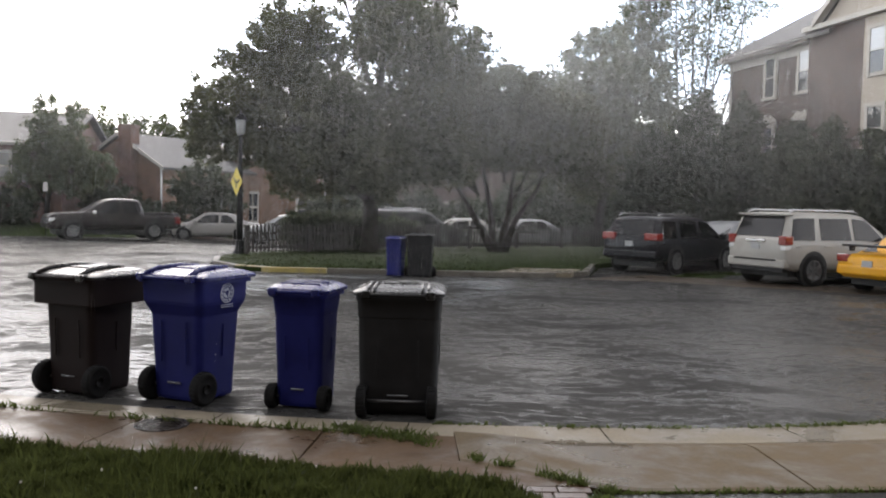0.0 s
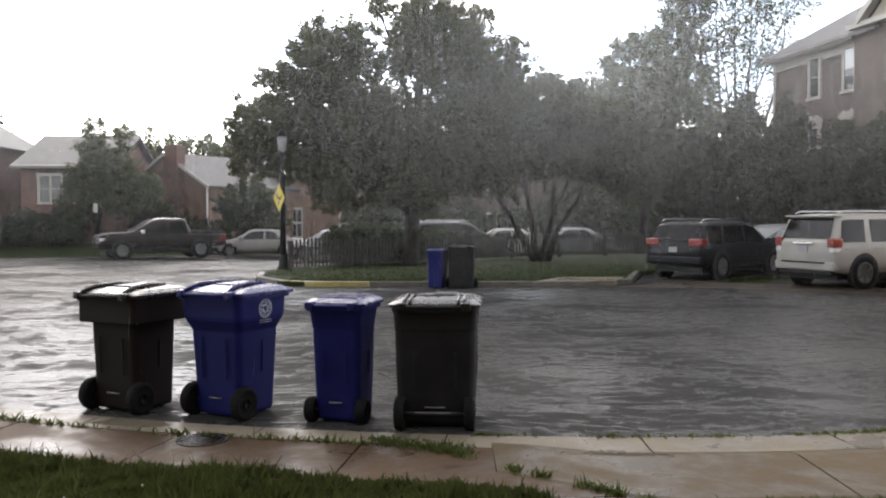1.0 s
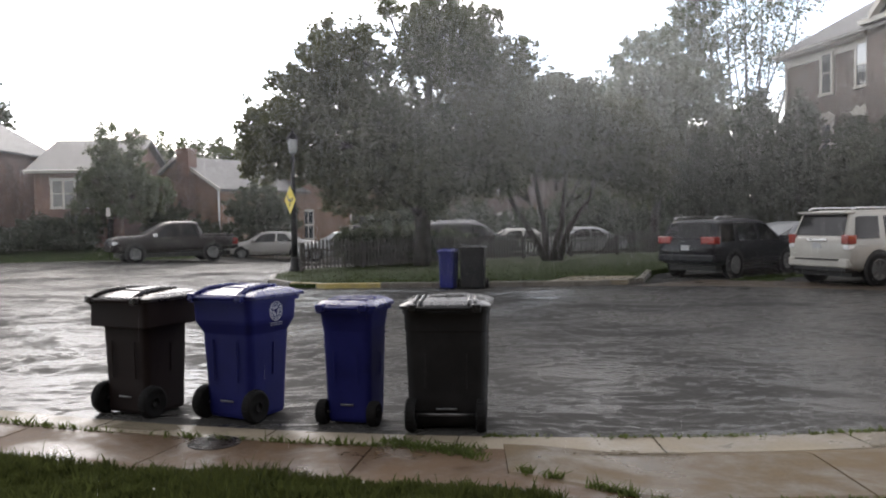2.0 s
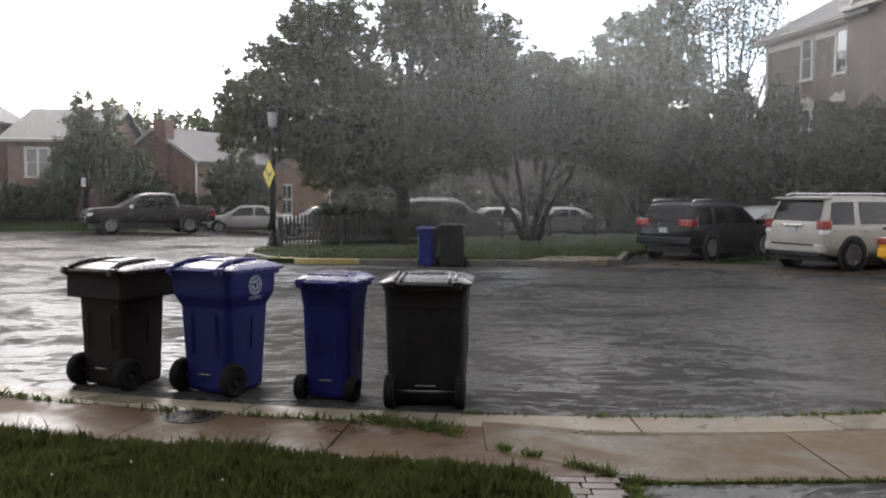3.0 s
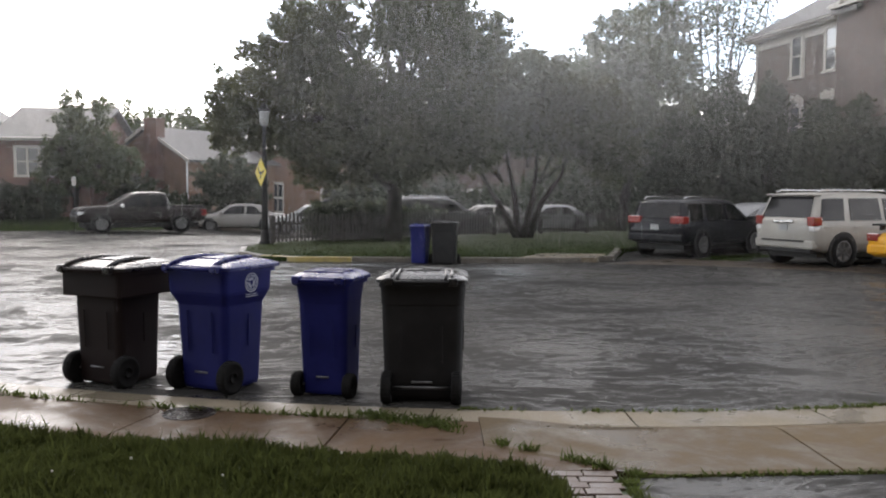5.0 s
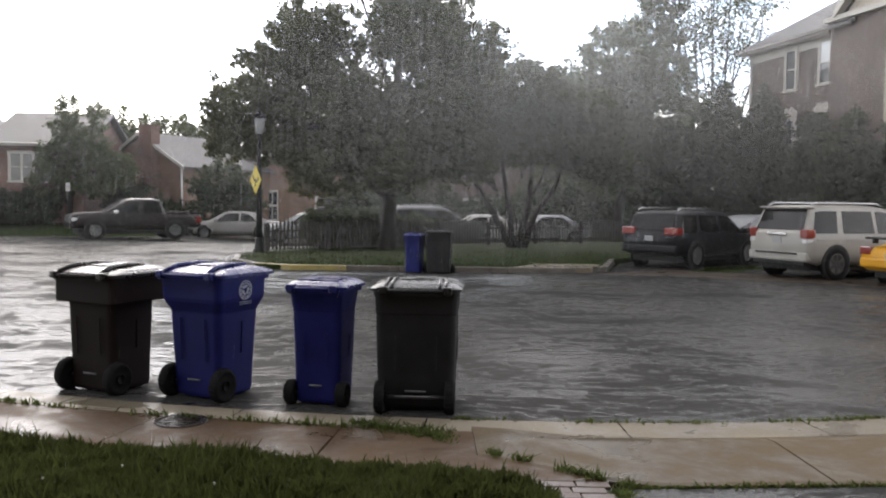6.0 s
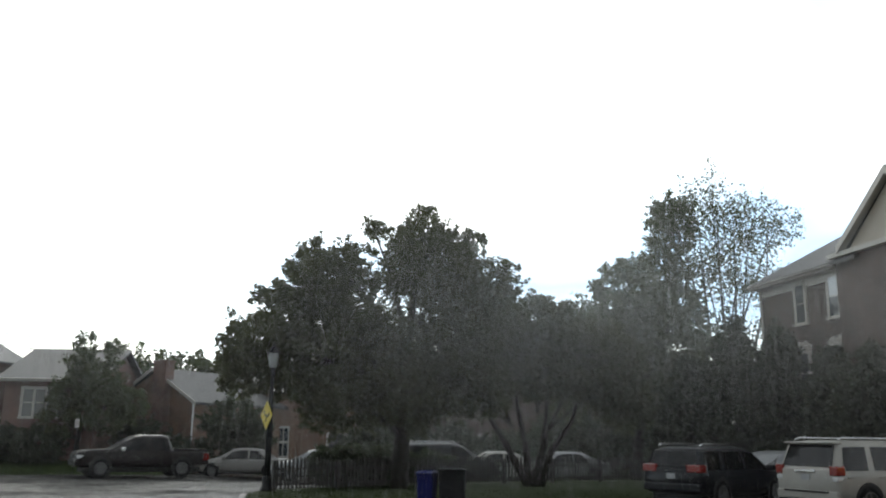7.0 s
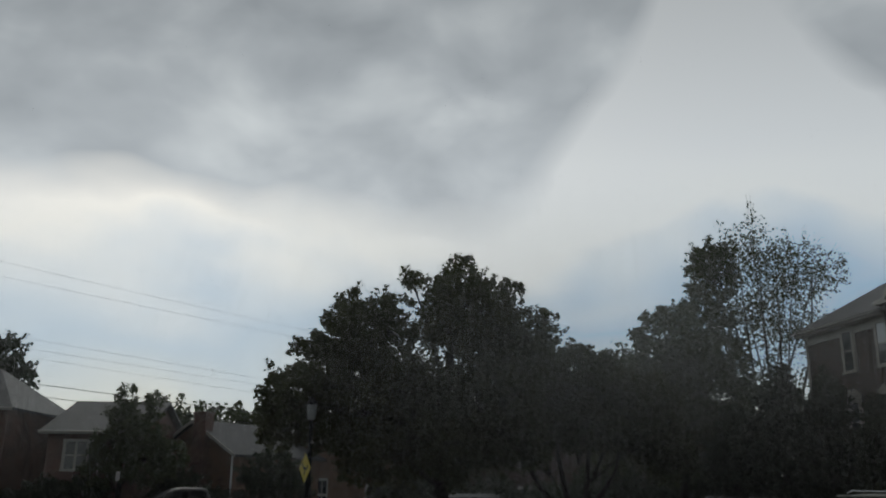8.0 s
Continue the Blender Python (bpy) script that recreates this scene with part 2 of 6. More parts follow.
STEEL = surface("wet galvanised steel", [(0.10, 0.10, 0.10), (0.16, 0.16, 0.165), (0.24, 0.24, 0.24)], 8, (0.35, 0.55), 0.1, metal=0.7)
IRON = surface("cast iron cover", [(0.008, 0.006, 0.006), (0.018, 0.014, 0.012), (0.03, 0.024, 0.021)], 20, (0.18, 0.4), 0.3, metal=0.0, spec=0.10)
EMBLEM = surface("pale printed emblem", [(0.30, 0.32, 0.40), (0.40, 0.42, 0.50), (0.48, 0.50, 0.58)], 8, (0.4, 0.5), 0.05)
BLACK_PAINT = surface("black lamp paint", [(0.010, 0.010, 0.010), (0.016, 0.016, 0.016), (0.025, 0.025, 0.025)], 6, (0.35, 0.55), 0.1, spec=0.15)
LANTERN = glass_material("lantern glass", (0.26, 0.265, 0.26), 0.25)
SIGN_YELLOW = surface("yellow sign sheet", [(0.55, 0.42, 0.03), (0.62, 0.48, 0.04), (0.66, 0.52, 0.06)], 4, (0.35, 0.45), 0.03)
SIGN_BLACK = surface("sign black", [grey(0.012), grey(0.016), grey(0.02)], 4, (0.4, 0.5), 0.03)
FENCE = surface("weathered dark fence timber", [(0.012, 0.010, 0.008), (0.03, 0.025, 0.021), (0.05, 0.042, 0.035)], 5, (0.5, 0.7), 0.5, 70, stretch=(1, 1, 0.2))
BRICK_R = brick_material("red brown brick", (0.066, 0.038, 0.028), (0.098, 0.056, 0.040), (0.105, 0.086, 0.072))
BRICK_L = brick_material("orange red brick", (0.125, 0.060, 0.041), (0.165, 0.080, 0.055), (0.19, 0.145, 0.115))
BRICK_T = brick_material("tan brick", (0.17, 0.094, 0.058), (0.22, 0.126, 0.080), (0.22, 0.17, 0.13))
SIDING = surface("beige siding", [(0.34, 0.29, 0.225), (0.40, 0.345, 0.27), (0.45, 0.39, 0.31)], 2, (0.45, 0.6), 0.2, 30, stretch=(0.2, 0.2, 4))
TRIM = surface("cream trim paint", [(0.36, 0.34, 0.29), (0.45, 0.42, 0.37), (0.5, 0.47, 0.42)], 3, (0.35, 0.5), 0.1)
WHITE = surface("white paint", [(0.62, 0.62, 0.6), (0.74, 0.74, 0.72), (0.8, 0.8, 0.78)], 3, (0.35, 0.5), 0.1)
ROOF = surface("wet asphalt shingles", [(0.055, 0.053, 0.054), (0.088, 0.083, 0.080), (0.125, 0.12, 0.115)], 2.0, (0.5, 0.65), 0.7, 14, stretch=(1, 1, 2.5), dist=0.03)
ROOF_D = surface("dark wet shingles", [(0.05, 0.048, 0.05), (0.085, 0.08, 0.078), (0.12, 0.115, 0.11)], 2.0, (0.3, 0.45), 0.7, 14, dist=0.03)
PANE = glass_material("window pane", (0.035, 0.04, 0.045), 0.02)
# pale base under a clear coat, for some upper sashes
PALE_PANE = surface("pale coated window pane", [(0.45, 0.46, 0.46), (0.55, 0.56, 0.56), (0.6, 0.6, 0.6)], 3, (0.12, 0.2), 0.05, coat=1.0)
CAR_GLASS = glass_material("car glass", (0.008, 0.008, 0.009), 0.05, 0.3)
CHROME = surface("bright alloy", [(0.5, 0.5, 0.51), (0.62, 0.62, 0.63), (0.7, 0.7, 0.7)], 8, (0.15, 0.3), 0.05, metal=1.0)
RED_LENS = surface("red lamp lens", [(0.16, 0.012, 0.01), (0.22, 0.018, 0.014), (0.27, 0.025, 0.018)], 8, (0.08, 0.15), 0.05, coat=1.0)
CLEAR_LENS = surface("clear lamp lens", [(0.5, 0.5, 0.5), (0.62, 0.62, 0.62), (0.7, 0.7, 0.7)], 8, (0.08, 0.15), 0.05, coat=1.0)
PLATE = surface("pale number plate", [(0.26, 0.265, 0.27), (0.32, 0.325, 0.33), (0.36, 0.365, 0.37)], 8, (0.3, 0.4), 0.05)
UNDER = surface("dark underbody plastic", [grey(0.008), grey(0.014), grey(0.02)], 8, (0.6, 0.8), 0.1)


def car_paint(name, c):
    return surface(name, [tuple(v * 0.8 for v in c), c, tuple(v * 1.12 for v in c)], 1.5, (0.28, 0.42), 0.02, 200, spec=0.22, coat=0.2)


# ---- mesh helpers ----
def mesh_from(name, verts, faces, smooth=False):
    me = bpy.data.meshes.new(name)
    me.from_pydata([tuple(v) for v in verts], [], [tuple(f) for f in faces])
    if smooth:
        me.polygons.foreach_set("use_smooth", [True] * len(me.polygons))
    me.update()
    return me


def part(name, bm, material, parent=None, label="", smooth=False, m=None):
    """Links a bmesh (or mesh) as one mesh object under a thing or a part."""
    if isinstance(bm, bpy.types.Mesh):
        me = bm
    else:
        bmesh.ops.recalc_face_normals(bm, faces=bm.faces)
        me = bpy.data.meshes.new(name)
        bm.to_mesh(me)
        bm.free()
    if smooth:
        me.polygons.foreach_set("use_smooth", [True] * len(me.polygons))
    if material and not me.materials:
        me.materials.append(material)
    ob = new(name, me)
    ob.parent = parent
    if m is not None:
        ob.matrix_local = m
    if label:
        ob["label"] = label
    return ob


def thing(name, m, label, category, group="", kind=""):
    ob = new(name)
    ob.matrix_world = m
    return tagged(ob, label, category, group, kind)


def box(bm, x0, x1, y0, y1, z0, z1, bevel=0.0, m=None):
    vs = [bm.verts.new((x, y, z)) for z in (z0, z1) for x, y in ((x0, y0), (x1, y0), (x1, y1), (x0, y1))]
    fs = [bm.faces.new([vs[i] for i in f]) for f in ((3, 2, 1, 0), (4, 5, 6, 7), (0, 1, 5, 4), (1, 2, 6, 5), (2, 3, 7, 6), (3, 0, 4, 7))]
    if bevel:
        es = list({e for f in fs for e in f.edges})
        r = bmesh.ops.bevel(bm, geom=es, offset=bevel, segments=2, affect="EDGES", profile=0.5)
        vs = list({v for f in r["faces"] for v in f.verts} | {v for v in vs if v.is_valid})
    if m is not None:
        bmesh.ops.transform(bm, matrix=m, verts=vs)
    return bm


def boxed(*a, **k):
    return box(bmesh.new(), *a, **k)


def lathe(profile, n=24, axis="Z", ring=False):
    """Turned form from (radius, height) pairs."""
    verts, faces = [], []
    for r, h in profile:
        for i in range(n):
            a = 2 * pi * i / n
            p = (r * cos(a), r * sin(a), h)
            verts.append(p if axis == "Z" else (h, r * cos(a), r * sin(a)))
    for j in range(len(profile) - 1):
        for i in range(n):
            k = (i + 1) % n
            faces.append((j * n + i, j * n + k, (j + 1) * n + k, (j + 1) * n + i))
    if not ring:
        faces.append(tuple(range(n))[::-1])
        faces.append(tuple(range((len(profile) - 1) * n, len(profile) * n)))
    return mesh_from("turned", verts, faces, True)


def tube_into(verts, faces, pts, radii, n=7):
    base = len(verts)
    pts = [Vector(p) for p in pts]
    for i, p in enumerate(pts):
        d = (pts[min(i + 1, len(pts) - 1)] - pts[max(i - 1, 0)]).normalized()
        u = d.orthogonal().normalized() if abs(d.z) < 0.95 else Vector((1, 0, 0))
        u = (u - d * u.dot(d)).normalized()
        w = d.cross(u)
        for k in range(n):
            a = 2 * pi * k / n
            verts.append(tuple(p + (u * cos(a) + w * sin(a)) * radii[i]))
    for i in range(len(pts) - 1):
        for k in range(n):
            q = (k + 1) % n
            faces.append((base + i * n + k, base + i * n + q, base + (i + 1) * n + q, base + (i + 1) * n + k))
    faces.append(tuple(base + k for k in range(n))[::-1])
    faces.append(tuple(base + (len(pts) - 1) * n + k for k in range(n)))


def tube(pts, radius, n=8):
    v, f = [], []
    tube_into(v, f, pts, [radius] * len(pts) if not isinstance(radius, (list, tuple)) else radius, n)
    return mesh_from("tube", v, f, True)


def round_rect(w, d, r, n=4):
    out = []
    for cx, cy, a0 in ((w / 2 - r, d / 2 - r, 0), (-w / 2 + r, d / 2 - r, 90), (-w / 2 + r, -d / 2 + r, 180), (w / 2 - r, -d / 2 + r, 270)):
        for k in range(n + 1):
            a = radians(a0 + 90 * k / n)
            out.append((cx + r * cos(a), cy + r * sin(a)))
    return out


def loft(sections, cap=True):
    """Mesh through rings of equal length, each a list of 3D points."""
    n = len(sections[0])
    verts = [p for s in sections for p in s]
    faces = []
    for j in range(len(sections) - 1):
        for i in range(n):
            k = (i + 1) % n
            faces.append((j * n + i, j * n + k, (j + 1) * n + k, (j + 1) * n + i))
    if cap:
        faces += [tuple(range(n))[::-1], tuple(range((len(sections) - 1) * n, len(sections) * n))]
    return mesh_from("loft", verts, faces)


def slab(outline, z0, z1):
    """A plate with the given outline (x, y), from z0 to z1."""
    n = len(outline)
    verts = [(x, y, z0) for x, y in outline] + [(x, y, z1) for x, y in outline]
    faces = [tuple(range(n))[::-1], tuple(range(n, 2 * n))] + [(i, (i + 1) % n, n + (i + 1) % n, n + i) for i in range(n)]
    return mesh_from("slab", verts, faces)


def lerp(a, b, t):
    return a + (b - a) * t


def smooth01(a, b, v):
    t = min(1.0, max(0.0, (v - a) / (b - a)))
    return t * t * (3 - 2 * t)


# ---- ground ----
def lawn_height(x, y):
    """The garden beyond the street rises towards the houses; the green by the fence is a low mound."""
    return 0.75 * smooth01(39, 45, y) * smooth01(-13, -16, x) + 0.35 * smooth01(48, 53, y) * smooth01(-17, -13, x) + street_fall(x, y) - 0.06 - 0.10 * smooth01(26, 28, y) * smooth01(-13, -12, x)


def street_fall(x, y):
    """The back street drops away gently behind the fence."""
    return -0.33 * smooth01(-14, -8, x) * smooth01(32, 42, y)


def kerb_y(x):
    """Edge of the asphalt along the near kerb, a shallow bowl."""
    return 6.60 + 0.034 * (x - 1.6) ** 2 if x < 1.6 else 6.60 + 0.05 * (x - 1.6) ** 2


def ground_sheet():
    xs = sorted(set([-1500, -600, -200, -100, -60] + [i * 2.5 for i in range(-16, 17)] + [60, 100, 200, 600, 1500]))
    ys = sorted(set([-1500, -600, -200, -60, -20, 0, 10, 20, 28] + [30 + 1.25 * i for i in range(0, 26)] + [80, 120, 200, 600, 1500]))
    verts = [(x, y, lawn_height(x, y)) for y in ys for x in xs]
    nx = len(xs)
    faces = [(j * nx + i, j * nx + i + 1, (j + 1) * nx + i + 1, (j + 1) * nx + i) for j in range(len(ys) - 1) for i in range(nx - 1)]
    return mesh_from("ground", verts, faces, True)


tagged(part("ground", ground_sheet(), LAWN_FAR), "rain-soaked grassy ground rising gently towards the houses", "ground", kind="structure")

bx, by = [-12.6 + 1.05 * i for i in range(51)], [29.5 + 1.0 * i for i in range(18)]
back_verts = [(x, y, street_fall(x, y) + 0.002) for y in by for x in bx]
back_faces = [(j * 51 + i, j * 51 + i + 1, j * 51 + i + 52, j * 51 + i + 51) for j in range(17) for i in range(50) if not (bx[i] < -7.0 and by[j] < 29)]
tagged(part("back_street", mesh_from("back_street", back_verts, back_faces, True), ASPHALT), "wet asphalt back street behind the picket fence", "road", kind="structure")

XS_NEAR = [-14 + 0.5 * i for i in range(0, 51)]


road_outline = [(x, kerb_y(x)) for x in XS_NEAR if x <= 9] + [(14, 9.5), (40, 10), (40, 21.5), (15, 22.4), (13.4, 27.6), (9.6, 29.6), (5.6, 24.8), (4.7, 21.8), (3.4, 21.05), (-3.4, 21.15), (-4.4, 21.7), (-5.3, 23.2), (-5.7, 25.2), (-5.45, 26.95), (-3.6, 30.3), (-12.6, 29.6), (-12.6, 39.0), (-20, 36.8), (-45, 32.0), (-45, 8)]
tagged(part("road", slab(road_outline, -0.10, 0.0), ASPHALT), "dark wet asphalt street and court with rain puddles", "road", kind="structure")


# near kerb: gutter pan with a rolled rise, in cast lengths
def ribbon(xs, offsets):
    """A strip that follows the kerb; offsets are (metres inward, height)."""
    verts, faces = [], []
    for x in xs:
        slope = (kerb_y(x + 0.01) - kerb_y(x - 0.01)) / 0.02
        n = Vector((slope, -1.0, 0)).normalized()
        for o, z in offsets:
            verts.append((x + n.x * o, kerb_y(x) + n.y * o, z))
    k = len(offsets)
    for i in range(len(xs) - 1):
        for j in range(k - 1):
            faces.append((i * k + j, i * k + j + 1, (i + 1) * k + j + 1, (i + 1) * k + j))
    return mesh_from("ribbon", verts, faces, False)


WALK_Z = 0.08
gutter = thing("kerb", pose(0, 0, 0), "wet pale concrete gutter pan and rolled kerb", "kerb", kind="structure")
x = -9.0
while x < 7.9:
    # the pan lies flat beside the apron and rolls up to the footway elsewhere
    inner = [(0.0, -0.05), (0.0, 0.006), (0.10, 0.002), (0.36, 0.004)]
    inner += [(0.40, 0.02), (0.47, 0.07), (0.53, WALK_Z + 0.002), (0.60, WALK_Z + 0.002), (0.60, -0.05)] if x < 0.0 else [(0.46, 0.012), (0.46, -0.05)]
    part("gutter_length", ribbon([x + 0.006 + (1.488 * i / 6) for i in range(7)], inner), PAN, gutter)
    x += 1.5

# footway: separate slabs between the joints
pavement = thing("pavement", pose(0, 0, 0), "wet brown concrete footway of cast slabs", "pavement", kind="structure")
LAWN_EDGE = [(-9.0, 8.6), (-6.0, 6.95), (-4.2, 6.15), (-3.04, 5.78), (-2.16, 5.54), (-1.38, 5.37), (-0.64, 5.27), (0.06, 5.14), (0.50, 4.98), (0.66, 4.74), (0.66, 4.2), (0.60, 2.0)]


def lawn_edge_y(x):
    for (xa, ya), (xb, yb) in zip(LAWN_EDGE, LAWN_EDGE[1:]):
        if xa <= x <= xb and xb > xa:
            return lerp(ya, yb, (x - xa) / (xb - xa))
    return 5.0


JOINTS = [(-8.8, -8.6), (-7.0, -6.8), (-5.2, -5.02), (-3.62, -3.46), (-2.25, -2.02), (-0.74, -0.62), (0.322, 0.331)]
for (a0, a1), (b0, b1) in zip(JOINTS, JOINTS[1:]):
    g = 0.007
    low = [(lerp(a0 + g, b0 - g, t), lawn_edge_y(lerp(a0, b0, t)) - 0.06) for t in (0, 0.33, 0.66, 1)]
    high = [(lerp(a1 + g, b1 - g, t), kerb_y(lerp(a1, b1, t)) - 0.625) for t in (1, 0.66, 0.33, 0)]
    part("slab", slab(low + high, -0.05, WALK_Z + random.uniform(-0.004, 0.003)), WALK, pavement)

part("slab", slab([(0.291, 4.99), (0.64, 4.90), (0.66, 4.955), (0.95, 4.96), (1.13, 4.935), (0.40, 5.395), (0.318, 5.445)], -0.05, WALK_Z - 0.002), WALK, pavement)

# driveway apron between the gutter and the drive
apron = thing("driveway_apron", pose(0, 0, 0), "wet tan concrete driveway apron sloping to the gutter", "apron", kind="structure")
for xa, xb in ((0.326, 2.42), (2.434, 4.5), (4.514, 6.8)):
    verts, faces = [], []
    cols = [lerp(xa, xb, i / 8) for i in range(9)]
    for xx in cols:
        y0 = kerb_y(xx) - 0.475
        near = 4.87 + 0.05 * max(0.0, xx - 1.25) + max(0.0, 1.25 - xx) * 0.62
        f = 1.0 - smooth01(0.33, 1.4, xx)
        for yy, zz in ((y0, -0.05), (y0, lerp(0.012, WALK_Z - 0.004, f)), (y0 - 0.16, lerp(0.052, WALK_Z, f)), (y0 - 0.30, lerp(0.074, WALK_Z + 0.001, f)), (near + 0.04, WALK_Z + 0.004), (near, WALK_Z - 0.004), (near, -0.05)):
            verts.append((xx, yy, zz))
    for i in range(8):
        for j in range(6):
            faces.append((i * 7 + j, i * 7 + j + 1, (i + 1) * 7 + j + 1, (i + 1) * 7 + j))
    faces += [tuple(range(7)), tuple(8 * 7 + j for j in range(7))[::-1]]
    part("slab", mesh_from("slab", verts, faces), APRON, apron)

drive = [(1.16, 4.84), (3.0, 4.93), (6.8, 5.12), (6.8, -2.0), (1.0, -2.0), (1.06, 4.2)]
tagged(part("driveway", slab(drive, -0.05, WALK_Z - 0.012), ASPHALT), "cracked wet asphalt driveway", "driveway", kind="structure")
lawn_outline = [(x, y) for x, y in LAWN_EDGE] + [(0.6, -2.0), (-9.0, -2.0)]
tagged(part("lawn", slab(lawn_outline, -0.05, WALK_Z - 0.004), SOIL), "wet front lawn beside the footway", "lawn", kind="structure")


# unseen block behind the viewpoint, added to keep rear sky light off the foreground
tagged(part("wall_south", boxed(-16, 16, -10, -2.0, -0.1, 8.2), BRICK_R), "unseen brick block added behind the viewpoint to hold back sky light", "wall", kind="structure")
tagged(part("eave_south", boxed(-16.4, 16.4, -10.4, -1.3, 8.2, 8.5), ROOF_D), "unseen dark eave added above the brick block behind the viewpoint", "eave", kind="structure")


def blades(name, spots, height, material, label, category, lean=0.5, width=0.006):
    """Upright bent grass blades at (x, y, z, scale) spots."""
    verts, faces = [], []
    for x, y, z, s in spots:
        a, b = random.uniform(0, 2 * pi), random.uniform(0, 2 * pi)
        h = height * s * random.uniform(0.6, 1.25)
        l = lean * h * random.uniform(0.2, 1.3)
        w = width * random.uniform(0.7, 1.4)
        dx, dy, lx, ly = cos(a) * w, sin(a) * w, cos(b) * l, sin(b) * l
        k = len(verts)
        verts += [(x - dx, y - dy, z), (x + dx, y + dy, z), (x + lx * 0.35 + dx * 0.8, y + ly * 0.35 + dy * 0.8, z + h * 0.6), (x + lx * 0.35 - dx * 0.8, y + ly * 0.35 - dy * 0.8, z + h * 0.6), (x + lx, y + ly, z + h)]
        faces += [(k, k + 1, k + 2, k + 3), (k + 3, k + 2, k + 4)]
    return tagged(part(name, mesh_from(name, verts, faces), material), label, category, kind="stuff")


spots = []
while len(spots) < 60000:
    x = random.uniform(-5.0, 0.72)
    top = lawn_edge_y(min(x, 0.499)) if x < 0.5 else lerp(4.98, 4.74, (x - 0.5) / 0.2)
    y = top - 1.9 * random.random() ** 1.15 + random.uniform(-0.03, 0.03)
    if x > 0.66 and y > 4.74:
        continue
    s = 0.85 + 0.8 * noise.noise(Vector((x * 1.1, y * 1.1, 3.0))) + 0.5 * noise.noise(Vector((x * 5, y * 5, 1.0)))
    spots.append((x, y, WALK_Z - 0.006, max(0.35, s)))
spots = [(x, y, z, sc * (random.uniform(1.3, 2.0) if random.random() < 0.04 else 1.0)) for x, y, z, sc in spots]
blades("grass", spots, 0.082, GRASS, "uncut wet green grass of the front lawn", "grass")

# weeds in the joints
spots = []
for _ in range(2600):
    x = random.uniform(-5.5, 6.0)
    dens = 0.5 + noise.noise(Vector((x * 1.7, 0.3, 0.0)))
    if random.random() > dens * 1.1:
        continue
    off = 0.625 if x < 0.2 else 0.0
    spots.append((x + random.gauss(0, 0.02), kerb_y(x) - off + random.gauss(0, 0.022), WALK_Z - 0.01 if x < 0.2 else 0.0, random.uniform(0.3, 1.0) * (1.0 if x < 0.2 else 0.6)))
for _ in range(620):
    t = random.random() ** 0.8
    ax, ay = lerp(-0.55, 0.15, t), lerp(6.25, 5.85, t)
    spots.append((ax + random.gauss(0, 0.04), ay + random.gauss(0, 0.05), WALK_Z - 0.01, random.uniform(0.3, 0.8)))
for _ in range(520):
    t = random.random()
    if noise.noise(Vector((t * 9, 0.7, 0.2))) < -0.1:
        continue
    ax, ay = lerp(0.40, 1.20, t), lerp(5.50, 4.86, t)
    spots.append((ax + random.gauss(0, 0.02), ay + random.gauss(0, 0.02), WALK_Z - 0.01, random.uniform(0.3, 0.9)))
for _ in range(500):
    ax = random.uniform(1.15, 3.4)
    spots.append((ax, 4.86 + 0.05 * (ax - 1.25) + random.gauss(0, 0.012), WALK_Z - 0.015, random.uniform(0.2, 0.5)))
for _ in range(260):
    t = random.random()
    spots.append((lerp(1.075, 1.15, t) + random.gauss(0, 0.02), random.uniform(4.2, 4.82), WALK_Z - 0.025, random.uniform(0.3, 0.9)))
blades("weed", spots, 0.075, WEED, "scruffy weeds growing in the joints of the concrete", "weeds", lean=1.2, width=0.007)

# round meter cover in the footway
cover = thing("meter_cover", pose(-1.81, 6.25, WALK_Z), "round dark cast-iron meter cover set in the footway", "cover")
part("rim", lathe([(0.195, -0.02), (0.195, 0.006), (0.174, 0.008), (0.172, 0.0)], 32), IRON, cover)
part("lid", lathe([(0.170, -0.02), (0.170, 0.003), (0.160, 0.006), (0.0, 0.007)], 32), IRON, cover)
for k in range(5):
    w = 0.27 * cos(radians(-50 + 25 * k))
    part("rib", boxed(-w / 2, w / 2, -0.006, 0.006, 0.006, 0.012, m=pose(0, -0.12 + 0.06 * k, 0)), IRON, cover)


